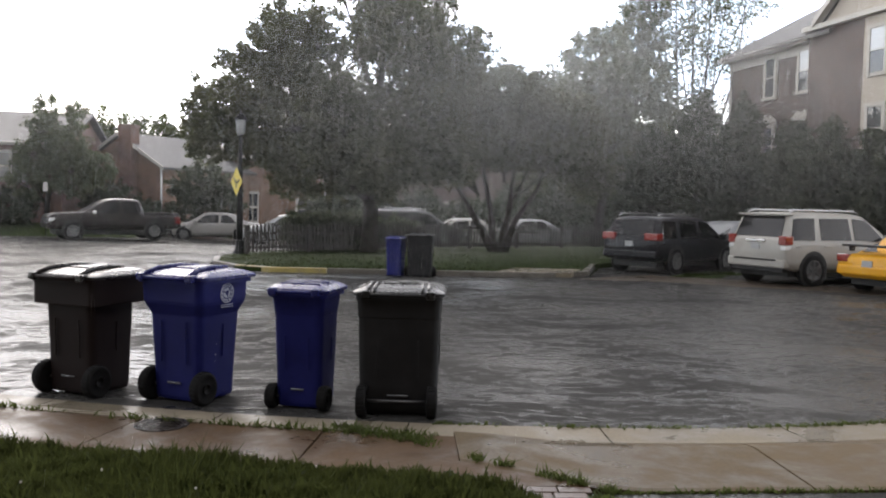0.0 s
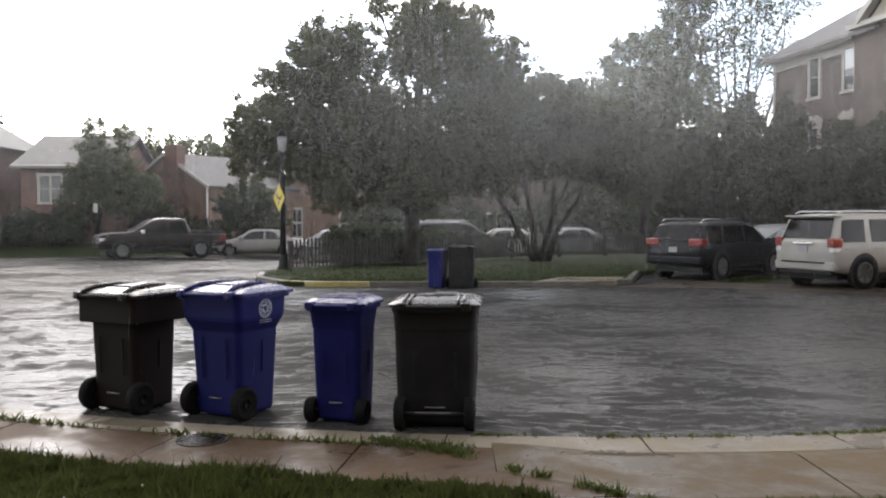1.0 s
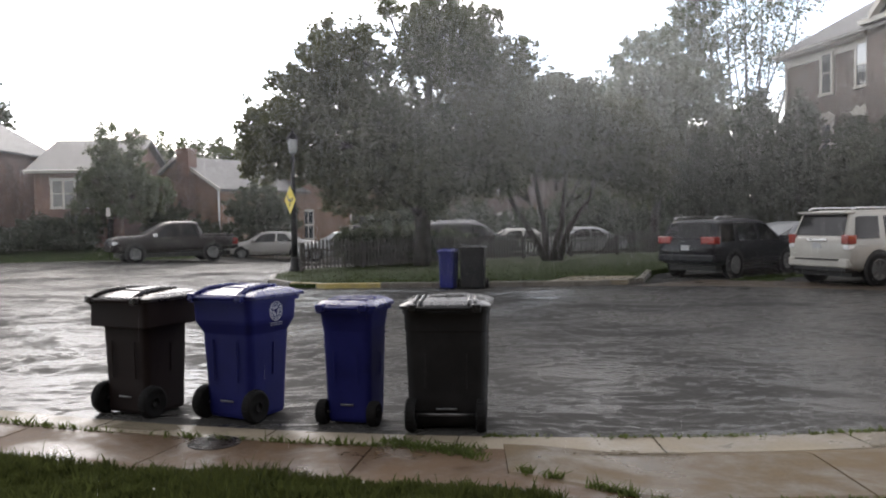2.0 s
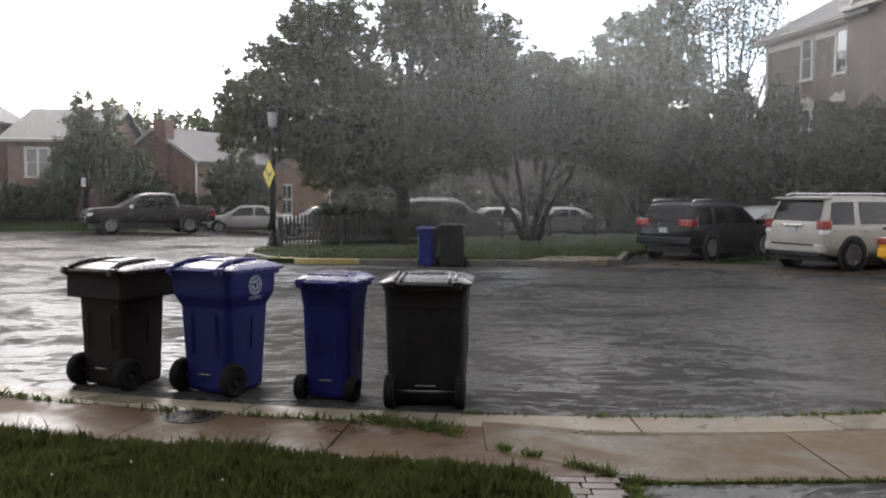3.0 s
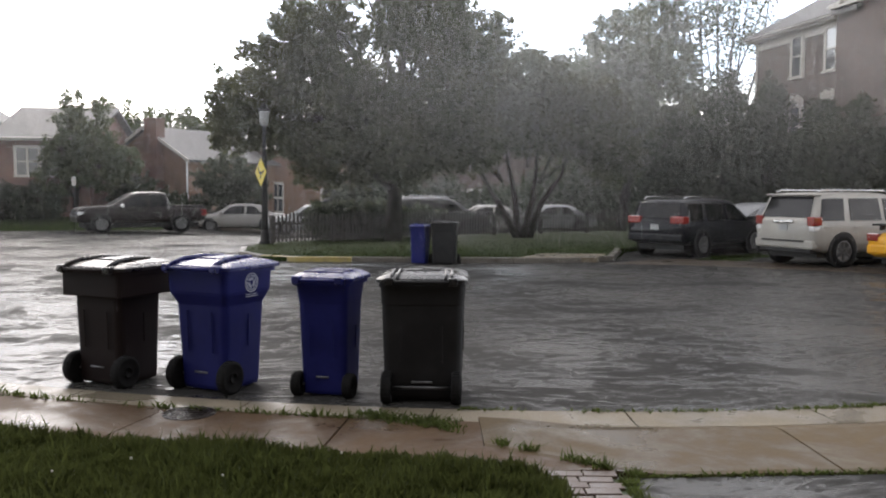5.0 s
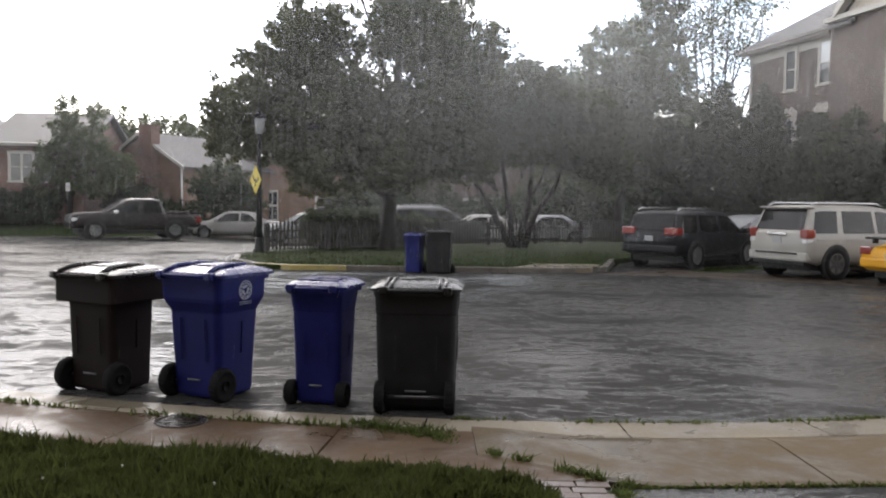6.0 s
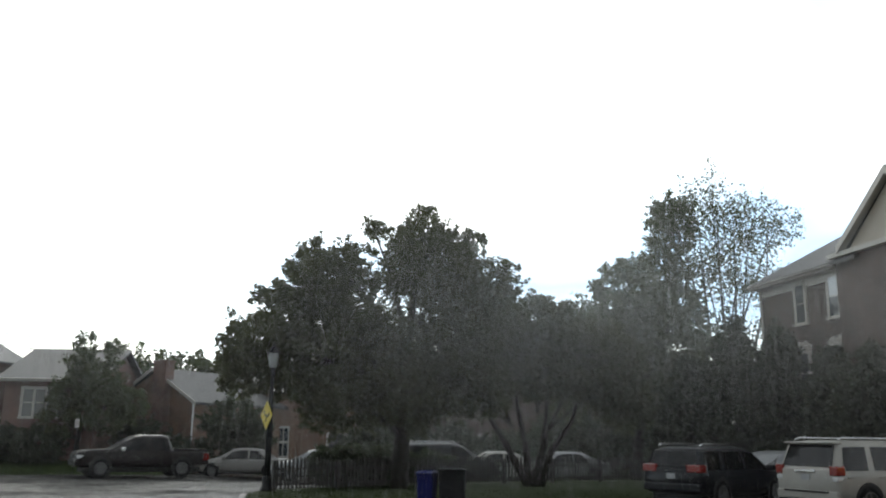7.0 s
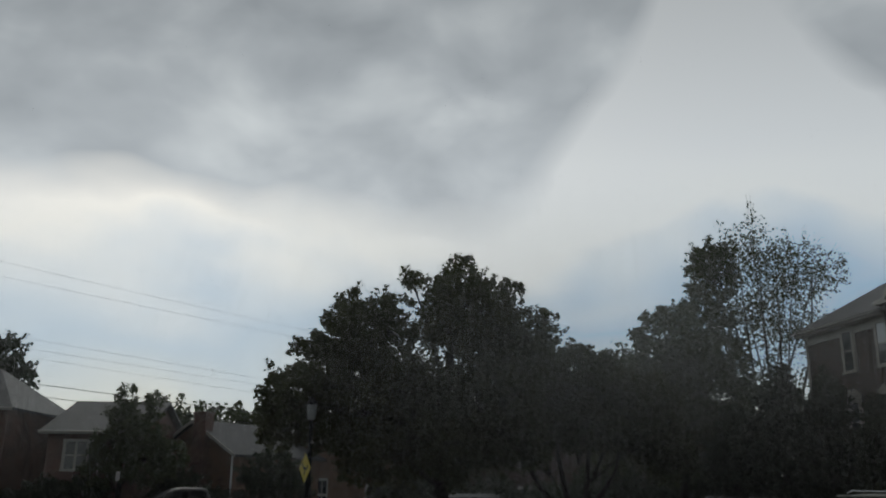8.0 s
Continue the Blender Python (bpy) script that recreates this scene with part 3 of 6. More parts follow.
# ---- wheeled refuse bins ----
def wheeled_bin(m, colour, label, lid_size, collar_size, top_size, foot_size, h, collar, wheel_r, emblem=False, dome=0.04, tuck=0.0):
    """Sizes are (width, depth): lid, collar or lip, body under the collar, foot."""
    b = thing("wheeled_bin", m, label, "bin", "refuse bins")
    (w, d), (cw, cd), (tw, td), (bw, bd) = lid_size, collar_size, top_size, foot_size

    def ring(ww, dd, z, r=0.05, oy=0.0):
        return [(x, y + oy, z) for x, y in round_rect(ww, dd, r)]
    z_rim = h - 0.10
    rows = [ring(bw * 0.95, bd * 0.95, 0.02, 0.04), ring(bw, bd, 0.05, 0.05), ring(lerp(bw, tw, 0.3), lerp(bd, td, 0.3), 0.24, 0.06)]
    if collar == 1:
        rows += [ring(tw, td, z_rim - 0.225, 0.06), ring(tw * 1.005, td * 1.005, z_rim - 0.215, 0.06), ring(cw * 0.985, cd * 0.985, z_rim - 0.212, 0.04), ring(cw, cd, z_rim - 0.20, 0.045), ring(cw, cd, z_rim - 0.02, 0.05)]
    elif collar == 2:
        rows += [ring(tw, td, z_rim - 0.30, 0.06), ring(tw * 1.01, td * 1.01, z_rim - 0.285, 0.06), ring(cw * 0.98, cd * 0.98, z_rim - 0.20, 0.06), ring(cw, cd, z_rim - 0.17, 0.06), ring(cw * 1.02, cd * 1.02, z_rim - 0.02, 0.06)]
    else:
        rows += [ring(lerp(bw, tw, 0.8), lerp(bd, td, 0.8), z_rim * 0.72, 0.06), ring(tw * 0.985, td * 0.985, z_rim - 0.17, 0.06), ring(tw, td, z_rim - 0.16, 0.06), ring(cw, cd, z_rim - 0.02, 0.06)]
    rows += [ring(w * 0.97, d * 0.97, z_rim - 0.018, 0.06), ring(w * 0.97, d * 0.97, z_rim + 0.018, 0.06)]
    part("body", loft(rows), colour, b, smooth=False)
    # moulded grooves on the back and the sides
    for sx in (-1, 1):
        rib = bmesh.new()
        box(rib, -0.007, 0.007, -0.006, 0.006, 0.34, z_rim - 0.34, 0.003, pose(sx * bw * 0.27, -lerp(bd, td, 0.5) * 0.5 - 0.004, 0, math.degrees(atan2((td - bd) / 2, 0.9))))
        part("rib", rib, colour, b)
    for sx in (-1, 1):
        part("side_rib", boxed(-0.004, 0.004, -0.007, 0.007, 0.38, z_rim - 0.38, 0.002, pose(sx * (lerp(bw, tw, 0.25) * 0.5 + 0.002), 0.04, 0, 0, sx * math.degrees(atan2((tw - bw) / 2, 0.9)))), colour, b)
    # lid with raised panels, lip and hinge lugs
    lid_rows = [ring(w * 1.03, d * 1.03, z_rim + 0.019, 0.07, 0.02), ring(w * 1.04, d * 1.04, z_rim + 0.022, 0.07, 0.02), ring(w * 1.04, d * 1.04, z_rim + 0.045, 0.07, 0.02), ring(w * 1.0, d * 1.0, z_rim + 0.055, 0.08, 0.02), ring(w * 0.86, d * 0.84, z_rim + 0.055 + dome * 0.6, 0.09, 0.03), ring(w * 0.55, d * 0.55, z_rim + 0.055 + dome, 0.09, 0.05)]
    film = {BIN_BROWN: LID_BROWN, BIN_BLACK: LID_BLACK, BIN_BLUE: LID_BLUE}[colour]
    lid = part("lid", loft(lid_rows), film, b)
    z_top = z_rim + 0.052 + dome
    if collar:
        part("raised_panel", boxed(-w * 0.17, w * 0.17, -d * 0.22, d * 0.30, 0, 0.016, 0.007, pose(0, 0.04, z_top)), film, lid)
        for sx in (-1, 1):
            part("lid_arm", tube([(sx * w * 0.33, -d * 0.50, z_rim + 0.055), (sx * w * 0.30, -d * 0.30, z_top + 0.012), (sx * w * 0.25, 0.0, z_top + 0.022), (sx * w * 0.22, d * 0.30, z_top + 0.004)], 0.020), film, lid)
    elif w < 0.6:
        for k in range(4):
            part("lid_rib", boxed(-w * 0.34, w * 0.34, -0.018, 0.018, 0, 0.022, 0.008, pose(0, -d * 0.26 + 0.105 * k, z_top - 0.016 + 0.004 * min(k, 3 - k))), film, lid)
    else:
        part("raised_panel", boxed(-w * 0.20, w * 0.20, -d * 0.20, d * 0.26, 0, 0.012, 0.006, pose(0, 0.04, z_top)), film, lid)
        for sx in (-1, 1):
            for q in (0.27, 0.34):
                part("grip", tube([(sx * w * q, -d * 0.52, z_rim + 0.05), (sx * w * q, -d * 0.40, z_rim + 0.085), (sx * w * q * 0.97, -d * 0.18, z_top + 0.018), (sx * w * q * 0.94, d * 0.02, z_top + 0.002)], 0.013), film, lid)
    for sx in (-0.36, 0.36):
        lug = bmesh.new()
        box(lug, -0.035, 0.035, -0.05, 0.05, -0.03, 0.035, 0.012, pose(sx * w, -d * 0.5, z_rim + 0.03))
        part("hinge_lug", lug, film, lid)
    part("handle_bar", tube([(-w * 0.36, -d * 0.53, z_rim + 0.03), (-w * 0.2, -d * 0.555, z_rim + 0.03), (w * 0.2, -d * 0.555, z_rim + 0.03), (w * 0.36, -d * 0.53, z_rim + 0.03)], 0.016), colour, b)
    # axle and two wheels at the back
    ay, ax = -bd * 0.5 + 0.03 - tuck * 1.1, bw * 0.5 + 0.05 - tuck
    part("axle", tube([(-ax, ay, wheel_r), (ax, ay, wheel_r)], 0.012), STEEL, b)
    for sx in (-1, 1):
        prof = [(wheel_r * 0.35, -0.030), (wheel_r * 0.62, -0.024), (wheel_r * 0.80, -0.042), (wheel_r * 0.95, -0.040), (wheel_r, -0.026), (wheel_r, 0.026), (wheel_r * 0.95, 0.040), (wheel_r * 0.80, 0.042), (wheel_r * 0.62, 0.024), (wheel_r * 0.35, 0.030)]
        wh = part("wheel", lathe(prof, 28, "X"), RUBBER, b, m=pose(sx * ax, ay, wheel_r))
        part("hub", lathe([(wheel_r * 0.34, -0.04), (wheel_r * 0.30, -0.045), (wheel_r * 0.30, 0.045), (wheel_r * 0.34, 0.04)], 16, "X"), RUBBER, wh)
        for k in range(22):
            part("tread_block", boxed(-0.026, 0.026, -0.008, 0.008, wheel_r - 0.003, wheel_r + 0.005, m=pose(0, 0, 0, 360 * k / 22)), RUBBER, wh)
    part("lift_bar", tube([(-bw * 0.14, -bd * 0.53 - 0.012, 0.17), (bw * 0.14, -bd * 0.53 - 0.012, 0.17)], 0.009), STEEL, b)
    if emblem:
        sx, zz = cw * 0.507, z_rim - 0.105
        em = part("emblem", lathe([(0.086, 0.0), (0.086, 0.003), (0.076, 0.003), (0.076, 0.0)], 28, "X", True), EMBLEM, b, "pale round printed emblem", m=pose(sx, 0.02, zz, 0, 2, 0))
        for k in range(12):
            part("dash", boxed(0, 0.003, -0.011, 0.011, 0.056, 0.069, m=pose(0, 0, 0, 30 * k)), EMBLEM, em)
        for k in range(3):
            part("arrow", boxed(0, 0.003, -0.030, 0.014, 0.020, 0.042, m=pose(0, 0, 0, 120 * k + 15)), EMBLEM, em)
            part("arrow_head", mesh_from("arrow_head", [(0, 0.013, 0.012), (0, 0.013, 0.050), (0, 0.036, 0.031), (0.003, 0.013, 0.012), (0.003, 0.013, 0.050), (0.003, 0.036, 0.031)], [(2, 1, 0), (3, 4, 5), (0, 1, 4, 3), (1, 2, 5, 4), (2, 0, 3, 5)]), EMBLEM, em, m=pose(0, 0, 0, 120 * k + 15))
        for k in range(2):
            part("print_bar", boxed(0, 0.002, -0.075, 0.085, -0.104 - 0.018 * k, -0.098 - 0.018 * k), EMBLEM, em)
    return b


wheeled_bin(pose(-2.86, 7.74, 0, 0, 0, -26), BIN_BROWN, "dark brown plastic wheeled refuse bin, wet, in the gutter", (0.76, 0.72), (0.70, 0.66), (0.54, 0.52), (0.51, 0.46), 1.11, 1, 0.14, tuck=0.015)
wheeled_bin(pose(-1.88, 7.52, 0, 0, 0, -27), BIN_BLUE, "large blue recycling bin with pale round emblem", (0.73, 0.72), (0.64, 0.64), (0.55, 0.54), (0.49, 0.47), 1.14, 2, 0.14, True, tuck=0.015)
wheeled_bin(pose(-0.885, 7.30, 0, 0, 0, -14), BIN_BLUE, "slim blue recycling bin with ribbed lid, wet", (0.52, 0.58), (0.46, 0.50), (0.43, 0.46), (0.385, 0.38), 1.06, 0, 0.10, tuck=0.015)
wheeled_bin(pose(-0.08, 7.20, 0, 0, 0, -4), BIN_BLACK, "dark green-black wheeled refuse bin with handle lugs", (0.72, 0.74), (0.68, 0.68), (0.665, 0.66), (0.62, 0.54), 1.07, 0, 0.13, tuck=0.075)
wheeled_bin(pose(-0.30, 20.78, 0.0, 0, 0, 160), BIN_BLUE, "distant narrow blue recycling bin by the far kerb", (0.42, 0.50), (0.39, 0.45), (0.38, 0.43), (0.35, 0.38), 0.97, 0, 0.115)
wheeled_bin(pose(0.29, 20.74, 0.0, 0, 0, 175), BIN_BLACK, "distant black refuse bin by the far kerb", (0.66, 0.66), (0.62, 0.6), (0.61, 0.58), (0.56, 0.5), 1.06, 0, 0.115)


# ---- the fenced green on the far side ----
GREEN = [(-4.3, 21.32), (3.3, 21.22), (4.5, 21.9), (5.4, 24.9), (9.4, 29.8), (13.2, 27.8), (14.5, 23.0), (18, 36), (20, 40.3), (8, 37.4), (0.6, 33.8), (-3.45, 30.35), (-5.4, 26.9), (-5.5, 25.2), (-5.12, 23.3), (-4.3, 21.9)]
tagged(part("green", slab(GREEN, -0.45, 0.11), LAWN_FAR), "wet grassy green behind the far kerb, shaded by trees", "lawn", kind="structure")
far_kerb = thing("far_kerb", pose(0, 0, 0), "worn far kerb, partly painted yellow", "kerb", kind="structure")
kerb_line = [(-5.62, 25.2), (-5.26, 23.2), (-4.36, 21.72), (-3.36, 21.16), (-2.0, 21.14), (-0.7, 21.12), (0.7, 21.10), (2.0, 21.08), (3.36, 21.06), (4.62, 21.78), (5.5, 24.9)]
for i, ((xa, ya), (xb, yb)) in enumerate(zip(kerb_line, kerb_line[1:])):
    ln, an = hypot(xb - xa, yb - ya), math.degrees(atan2(yb - ya, xb - xa))
    part("kerbstone", boxed(0.004, ln - 0.004, 0, 0.17, -0.05, 0.125, 0.02, pose(xa, ya, 0, 0, 0, an)), YELLOW_KERB if 2 <= i <= 3 else KERB, far_kerb)
# the slab's pale colour stands in for bright puddle reflection
tagged(part("ramp", slab([(2.2, 21.3), (4.1, 21.25), (4.6, 22.6), (2.9, 22.7)], 0.0, 0.122), PAN), "wet concrete landing at the far kerb, pale for the puddle shine on it", "landing", kind="structure")
# grass tufts that break the edge of the green
spots = []
for _ in range(7000):
    x = random.uniform(-5.2, 13.5)
    y = 21.5 + 7.5 * random.random() ** 2.0
    if x > 4.3 and y < 22 + (x - 4.3) * 1.9:
        continue
    if x > 8.6:
        continue
    if x < -4.2 and y < 23.6:
        continue
    spots.append((x, y, 0.105, random.uniform(0.5, 1.2)))
blades("rough_grass", spots, 0.04, GRASS_FAR, "rough wet grass on the green", "grass", width=0.016)

# picket fence along the back of the green
PICKET = boxed(-0.035, 0.035, -0.011, 0.011, 0.0, 0.80)
tip = [v for v in PICKET.verts if v.co.z > 0.5]
for v in tip:
    v.co.z -= 0.04
top = [f for f in PICKET.faces if all(v.co.z > 0.5 for v in f.verts)]
r = bmesh.ops.poke(PICKET, faces=top)
r["verts"][0].co.z += 0.05
PICKET_MESH = bpy.data.meshes.new("picket")
PICKET.to_mesh(PICKET_MESH)
PICKET.free()
PICKET_MESH.materials.append(FENCE)
fence_line = [(-4.98, 26.60), (-3.25, 28.05), (-1.45, 29.6), (0.45, 31.2), (2.35, 32.75), (4.3, 33.9), (6.3, 34.9), (8.3, 35.8)]
fence = thing("fence", pose(0, 0, 0.10), "low dark timber picket fence with swooping top, weathered", "fence")
for i, ((xa, ya), (xb, yb)) in enumerate(zip(fence_line, fence_line[1:])):
    ln, an = hypot(xb - xa, yb - ya), math.degrees(atan2(yb - ya, xb - xa))
    m = pose(xa, ya, 0, 0, 0, an)
    part("post", boxed(-0.055, 0.055, -0.055, 0.055, 0, 0.86, 0.012), FENCE, fence, m=m)
    part("post_cap", boxed(-0.07, 0.07, -0.07, 0.07, 0.862, 0.90, 0.012), FENCE, fence, m=m)
    for z in (0.16, 0.60):
        part("rail", boxed(0.057, ln - 0.057, 0.013, 0.05, z, z + 0.08), FENCE, fence, m=m)
    count = int(ln / 0.135)
    for k in range(count):
        u = (k + 0.7) / (count + 0.4)
        high = 1.0 + 0.17 * sin(pi * u)
        ob = part("picket", PICKET_MESH, FENCE, fence, m=m @ pose(u * ln, 0, 0.06) @ Matrix.Diagonal((1, 1, high, 1)))

# ---- street lamp with the diamond sign ----
lamp = thing("street_lamp", pose(-5.22, 26.75, 0.05), "black post-top street lamp at the corner of the green", "street lamp")
part("base", lathe([(0.20, 0.0), (0.20, 0.10), (0.15, 0.16), (0.13, 0.42), (0.11, 0.50)], 20), BLACK_PAINT, lamp)
part("pole", lathe([(0.10, 0.5), (0.092, 1.9), (0.075, 2.1), (0.06, 3.7)], 16), BLACK_PAINT, lamp)
head = part("lantern", lathe([(0.06, 3.7), (0.12, 3.74), (0.13, 3.78), (0.17, 4.15), (0.16, 4.17)], 8), LANTERN, lamp, "pale lantern glass")
part("roof", lathe([(0.22, 4.17), (0.20, 4.2), (0.09, 4.36), (0.03, 4.42), (0.02, 4.5)], 12), BLACK_PAINT, head)
sign = thing("road_sign", pose(-5.31, 26.65, 2.33, 0, 0, -56), "yellow diamond road sign with black bent arrow on the lamp post", "sign")
part("plate", boxed(-0.32, 0.32, -0.006, 0.0, -0.32, 0.32, m=pose(0, 0, 0, 0, 45, 0) @ Matrix.Diagonal((0.98, 1, 0.98, 1))), SIGN_YELLOW, sign)
sym = bmesh.new()
for k, (xa, za, xb, zb) in enumerate(((-0.18, 0.10, -0.10, -0.02), (-0.10, -0.02, 0.02, 0.02), (0.02, 0.02, 0.10, -0.06), (0.10, -0.06, 0.20, 0.02), (0.02, 0.02, -0.02, -0.14))):
    box(sym, -0.02, hypot(xb - xa, zb - za) + 0.02, -0.012 - 0.0004 * k, -0.007, -0.022, 0.022, m=pose(xa, 0, za, 0, -math.degrees(atan2(zb - za, xb - xa)), 0))
for k, (xa, za) in enumerate(((-0.18, 0.11), (0.20, 0.03), (-0.02, -0.16))):
    box(sym, -0.038, 0.038, -0.0145 - 0.0003 * k, -0.007, -0.038, 0.038, m=pose(xa, 0, za, 0, 45, 0))
part("symbol", sym, SIGN_BLACK, sign)
part("bracket", boxed(-0.03, 0.03, 0.001, 0.06, -0.2, 0.2), STEEL, sign)
side_sign = thing("small_sign", pose(-16.3, 39.3, 0.0), "small white sign on a thin post by the street", "sign")
part("post", lathe([(0.025, -0.1), (0.025, 2.34)], 8), BLACK_PAINT, side_sign)
part("plate", boxed(-0.10, 0.10, -0.035, -0.026, 1.98, 2.38), TRIM, side_sign)


# ---- parked vehicles ----
def car(m, label, category, paint, W, st, wheels, wr_, side_windows, front_glass, rear_glass, rails=False, lamps=("tail", 0.75, 0.95, 0.25), group="parked vehicles", plate_z=0.85, bed=None, rim_mat=None, spoiler=None):
    """st rows: x, sill height, belt height, roof height, half width, half roof width; x runs forward."""
    name = {"pickup": "pickup_truck", "SUV": "suv", "car": "car"}[category]
    c = thing(name, m, label, category, group)
    st = sorted(st)

    def at(x):
        for a, b in zip(st, st[1:]):
            if a[0] <= x <= b[0]:
                t = (x - a[0]) / (b[0] - a[0])
                return [lerp(p, q, t) for p, q in zip(a, b)][1:]
        return list(st[0][1:]) if x < st[0][0] else list(st[-1][1:])
    rings = []
    xs = sorted({r[0] for r in st} | {lerp(a[0], b[0], k) for a, b in zip(st, st[1:]) for k in (0.33, 0.67)})
    for x in xs:
        zl, zb, zr, hw, rw = at(x)
        half = [(0, zl), (hw * 0.8, zl), (hw * 0.955, zl + 0.06), (hw * 0.99, lerp(zl, zb, 0.35)), (hw, lerp(zl, zb, 0.7)), (hw * 0.965, zb), (lerp(hw * 0.96, rw, 0.92), lerp(zb, zr, 0.86)), (rw * 0.86, lerp(zb, zr, 0.98)), (rw * 0.45, zr + 0.012), (0, zr + 0.016)]
        rings.append([(x, y, z) for y, z in half] + [(x, -y, z) for y, z in half[-2:0:-1]])
    body = part("body", loft(rings), paint, c, smooth=True)

    def side_point(x, f, sgn):
        zl, zb, zr, hw, rw = at(x)
        return Vector((x, sgn * (lerp(hw * 0.965, lerp(hw * 0.96, rw, 0.92), f) + 0.006), lerp(zb, lerp(zb, zr, 0.86), f)))

    def plate_of(nm, pts, mat, par, thick=0.012):
        n = (pts[1] - pts[0]).cross(pts[2] - pts[0]).normalized() * thick
        return part(nm, mesh_from(nm, [p for p in pts] + [p - n for p in pts], [(0, 1, 2, 3), (7, 6, 5, 4), (0, 4, 5, 1), (1, 5, 6, 2), (2, 6, 7, 3), (3, 7, 4, 0)]), mat, par)
    for x0, x1, t0, t1 in side_windows:
        for sgn in (-1, 1):
            us = [k / 8 for k in range(9)]
            low = [side_point(lerp(x0, x1, u), 0.08, sgn) for u in us]
            high = [side_point(lerp(t0, t1, u), 0.95, sgn) for u in us]
            out, into = Vector((0, sgn * 0.008, 0)), Vector((0, -sgn * 0.03, 0))
            n = len(us)
            verts = [p + out for p in low + high] + [p + into for p in low + high]
            faces = [(k, k + 1, n + k + 1, n + k) for k in range(n - 1)]
            rim = list(range(n)) + list(range(2 * n - 1, n - 1, -1))
            faces += [(rim[k], rim[(k + 1) % (2 * n)], rim[(k + 1) % (2 * n)] + 2 * n, rim[k] + 2 * n) for k in range(2 * n)]
            part("side_window", mesh_from("side_window", verts, faces), CAR_GLASS, c)
    for nm, g, s in (("windscreen", front_glass, 1), ("rear_window", rear_glass, -1)):
        xb, zb_, xt, zt, wb, wt = g
        q = [Vector((xb, -s * wb, zb_)), Vector((xb, s * wb, zb_)), Vector((xt, s * wt, zt)), Vector((xt, -s * wt, zt))]
        plate_of(nm, q, CAR_GLASS, c)
    # flat dark discs stand in for the shaded hollow wells; then tyres, rims
    hw0 = max(r[4] for r in st)
    for wx in wheels:
        for sgn in (-1, 1):
            part("wheel_arch", lathe([(wr_ * 1.17, -0.02), (wr_ * 1.17, 0.014), (wr_ * 1.1, 0.017)], 28, "X"), UNDER, c, m=pose(wx, sgn * (at(wx)[3] * 0.985), wr_ * 1.04, 0, 0, 90 * sgn))
            wh = part("wheel", lathe([(wr_ * 0.6, -0.10), (wr_ * 0.9, -0.11), (wr_, -0.08), (wr_, 0.08), (wr_ * 0.9, 0.11), (wr_ * 0.68, 0.105), (wr_ * 0.6, 0.09)], 28, "X"), RUBBER, c, m=pose(wx, sgn * (at(wx)[3] - 0.085), wr_, 0, 0, 90 * sgn))
            rim = part("rim", lathe([(wr_ * 0.66, 0.085), (wr_ * 0.66, 0.10), (wr_ * 0.58, 0.104), (wr_ * 0.56, 0.092)], 24, "X"), rim_mat or ALLOY, wh)
            for k in range(6):
                part("spoke", boxed(0.093, 0.108, -wr_ * 0.075, wr_ * 0.075, wr_ * 0.08, wr_ * 0.6, m=pose(0, 0, 0, 60 * k)), rim_mat or ALLOY, wh)
    xr, xf = st[0][0], st[-1][0]
    zl, zb, zr, hwr, _ = at(xr + 0.05)
    kind, l0, l1, lw = lamps
    for sgn in (-1, 1):
        part("tail_lamp", boxed(xr - 0.012, xr + 0.26, min(sgn * (hwr - lw), sgn * (hwr + 0.012)), max(sgn * (hwr - lw), sgn * (hwr + 0.012)), l0, l1, 0.03), RED_LENS, c)
        zlf, zbf, zrf, hwf, _ = at(xf - 0.12)
        part("head_lamp", boxed(xf - 0.42, xf - 0.02, min(sgn * (hwf - 0.32), sgn * (hwf + 0.006)), max(sgn * (hwf - 0.32), sgn * (hwf + 0.006)), zbf - 0.20, zbf - 0.05, 0.04), CLEAR_LENS, c)
        mx = front_glass[0] - 0.35
        zm = at(mx)[1]
        part("mirror", boxed(-0.09, 0.09, -0.11, 0.11, -0.07, 0.09, 0.03, pose(mx, sgn * (at(mx)[3] + 0.09), zm + 0.09)), paint if category != "pickup" else CHROME, c)
        for x0, x1, t0, t1 in side_windows[:2]:
            hx = min(x0, t0) + 0.10
            part("door_handle", boxed(hx - 0.02, hx + 0.16, -0.012, 0.012, -0.016, 0.016, 0.005, pose(0, sgn * (at(hx)[3] * 0.985 + 0.012), at(hx)[1] - 0.10)), paint, c)
        if rails:
            zz = max(r[3] for r in st)
            rx = [r[0] for r in st if r[3] > zz - 0.12]
            yy = sgn * max(r[5] for r in st) * 0.80
            part("roof_rail", tube([(min(rx) + 0.1, yy, zz + 0.0), (min(rx) + 0.25, yy, zz + 0.06), (max(rx) - 0.3, yy, zz + 0.06), (max(rx) - 0.12, yy, zz)], 0.02), CHROME, c)
    part("number_plate", boxed(xr - 0.022, xr - 0.004, -0.13, 0.13, plate_z - 0.07, plate_z + 0.07), PLATE, c)
    part("rear_bumper", boxed(xr - 0.03, xr + 0.30, -hwr * 0.99, hwr * 0.99, zl + 0.02, zl + 0.24, 0.05), paint, c)
    zlf, zbf, zrf, hwf, _ = at(xf - 0.12)
    part("front_bumper", boxed(xf - 0.25, xf + 0.05, -hwf * 0.98, hwf * 0.98, zlf, zlf + 0.25, 0.05), paint, c)
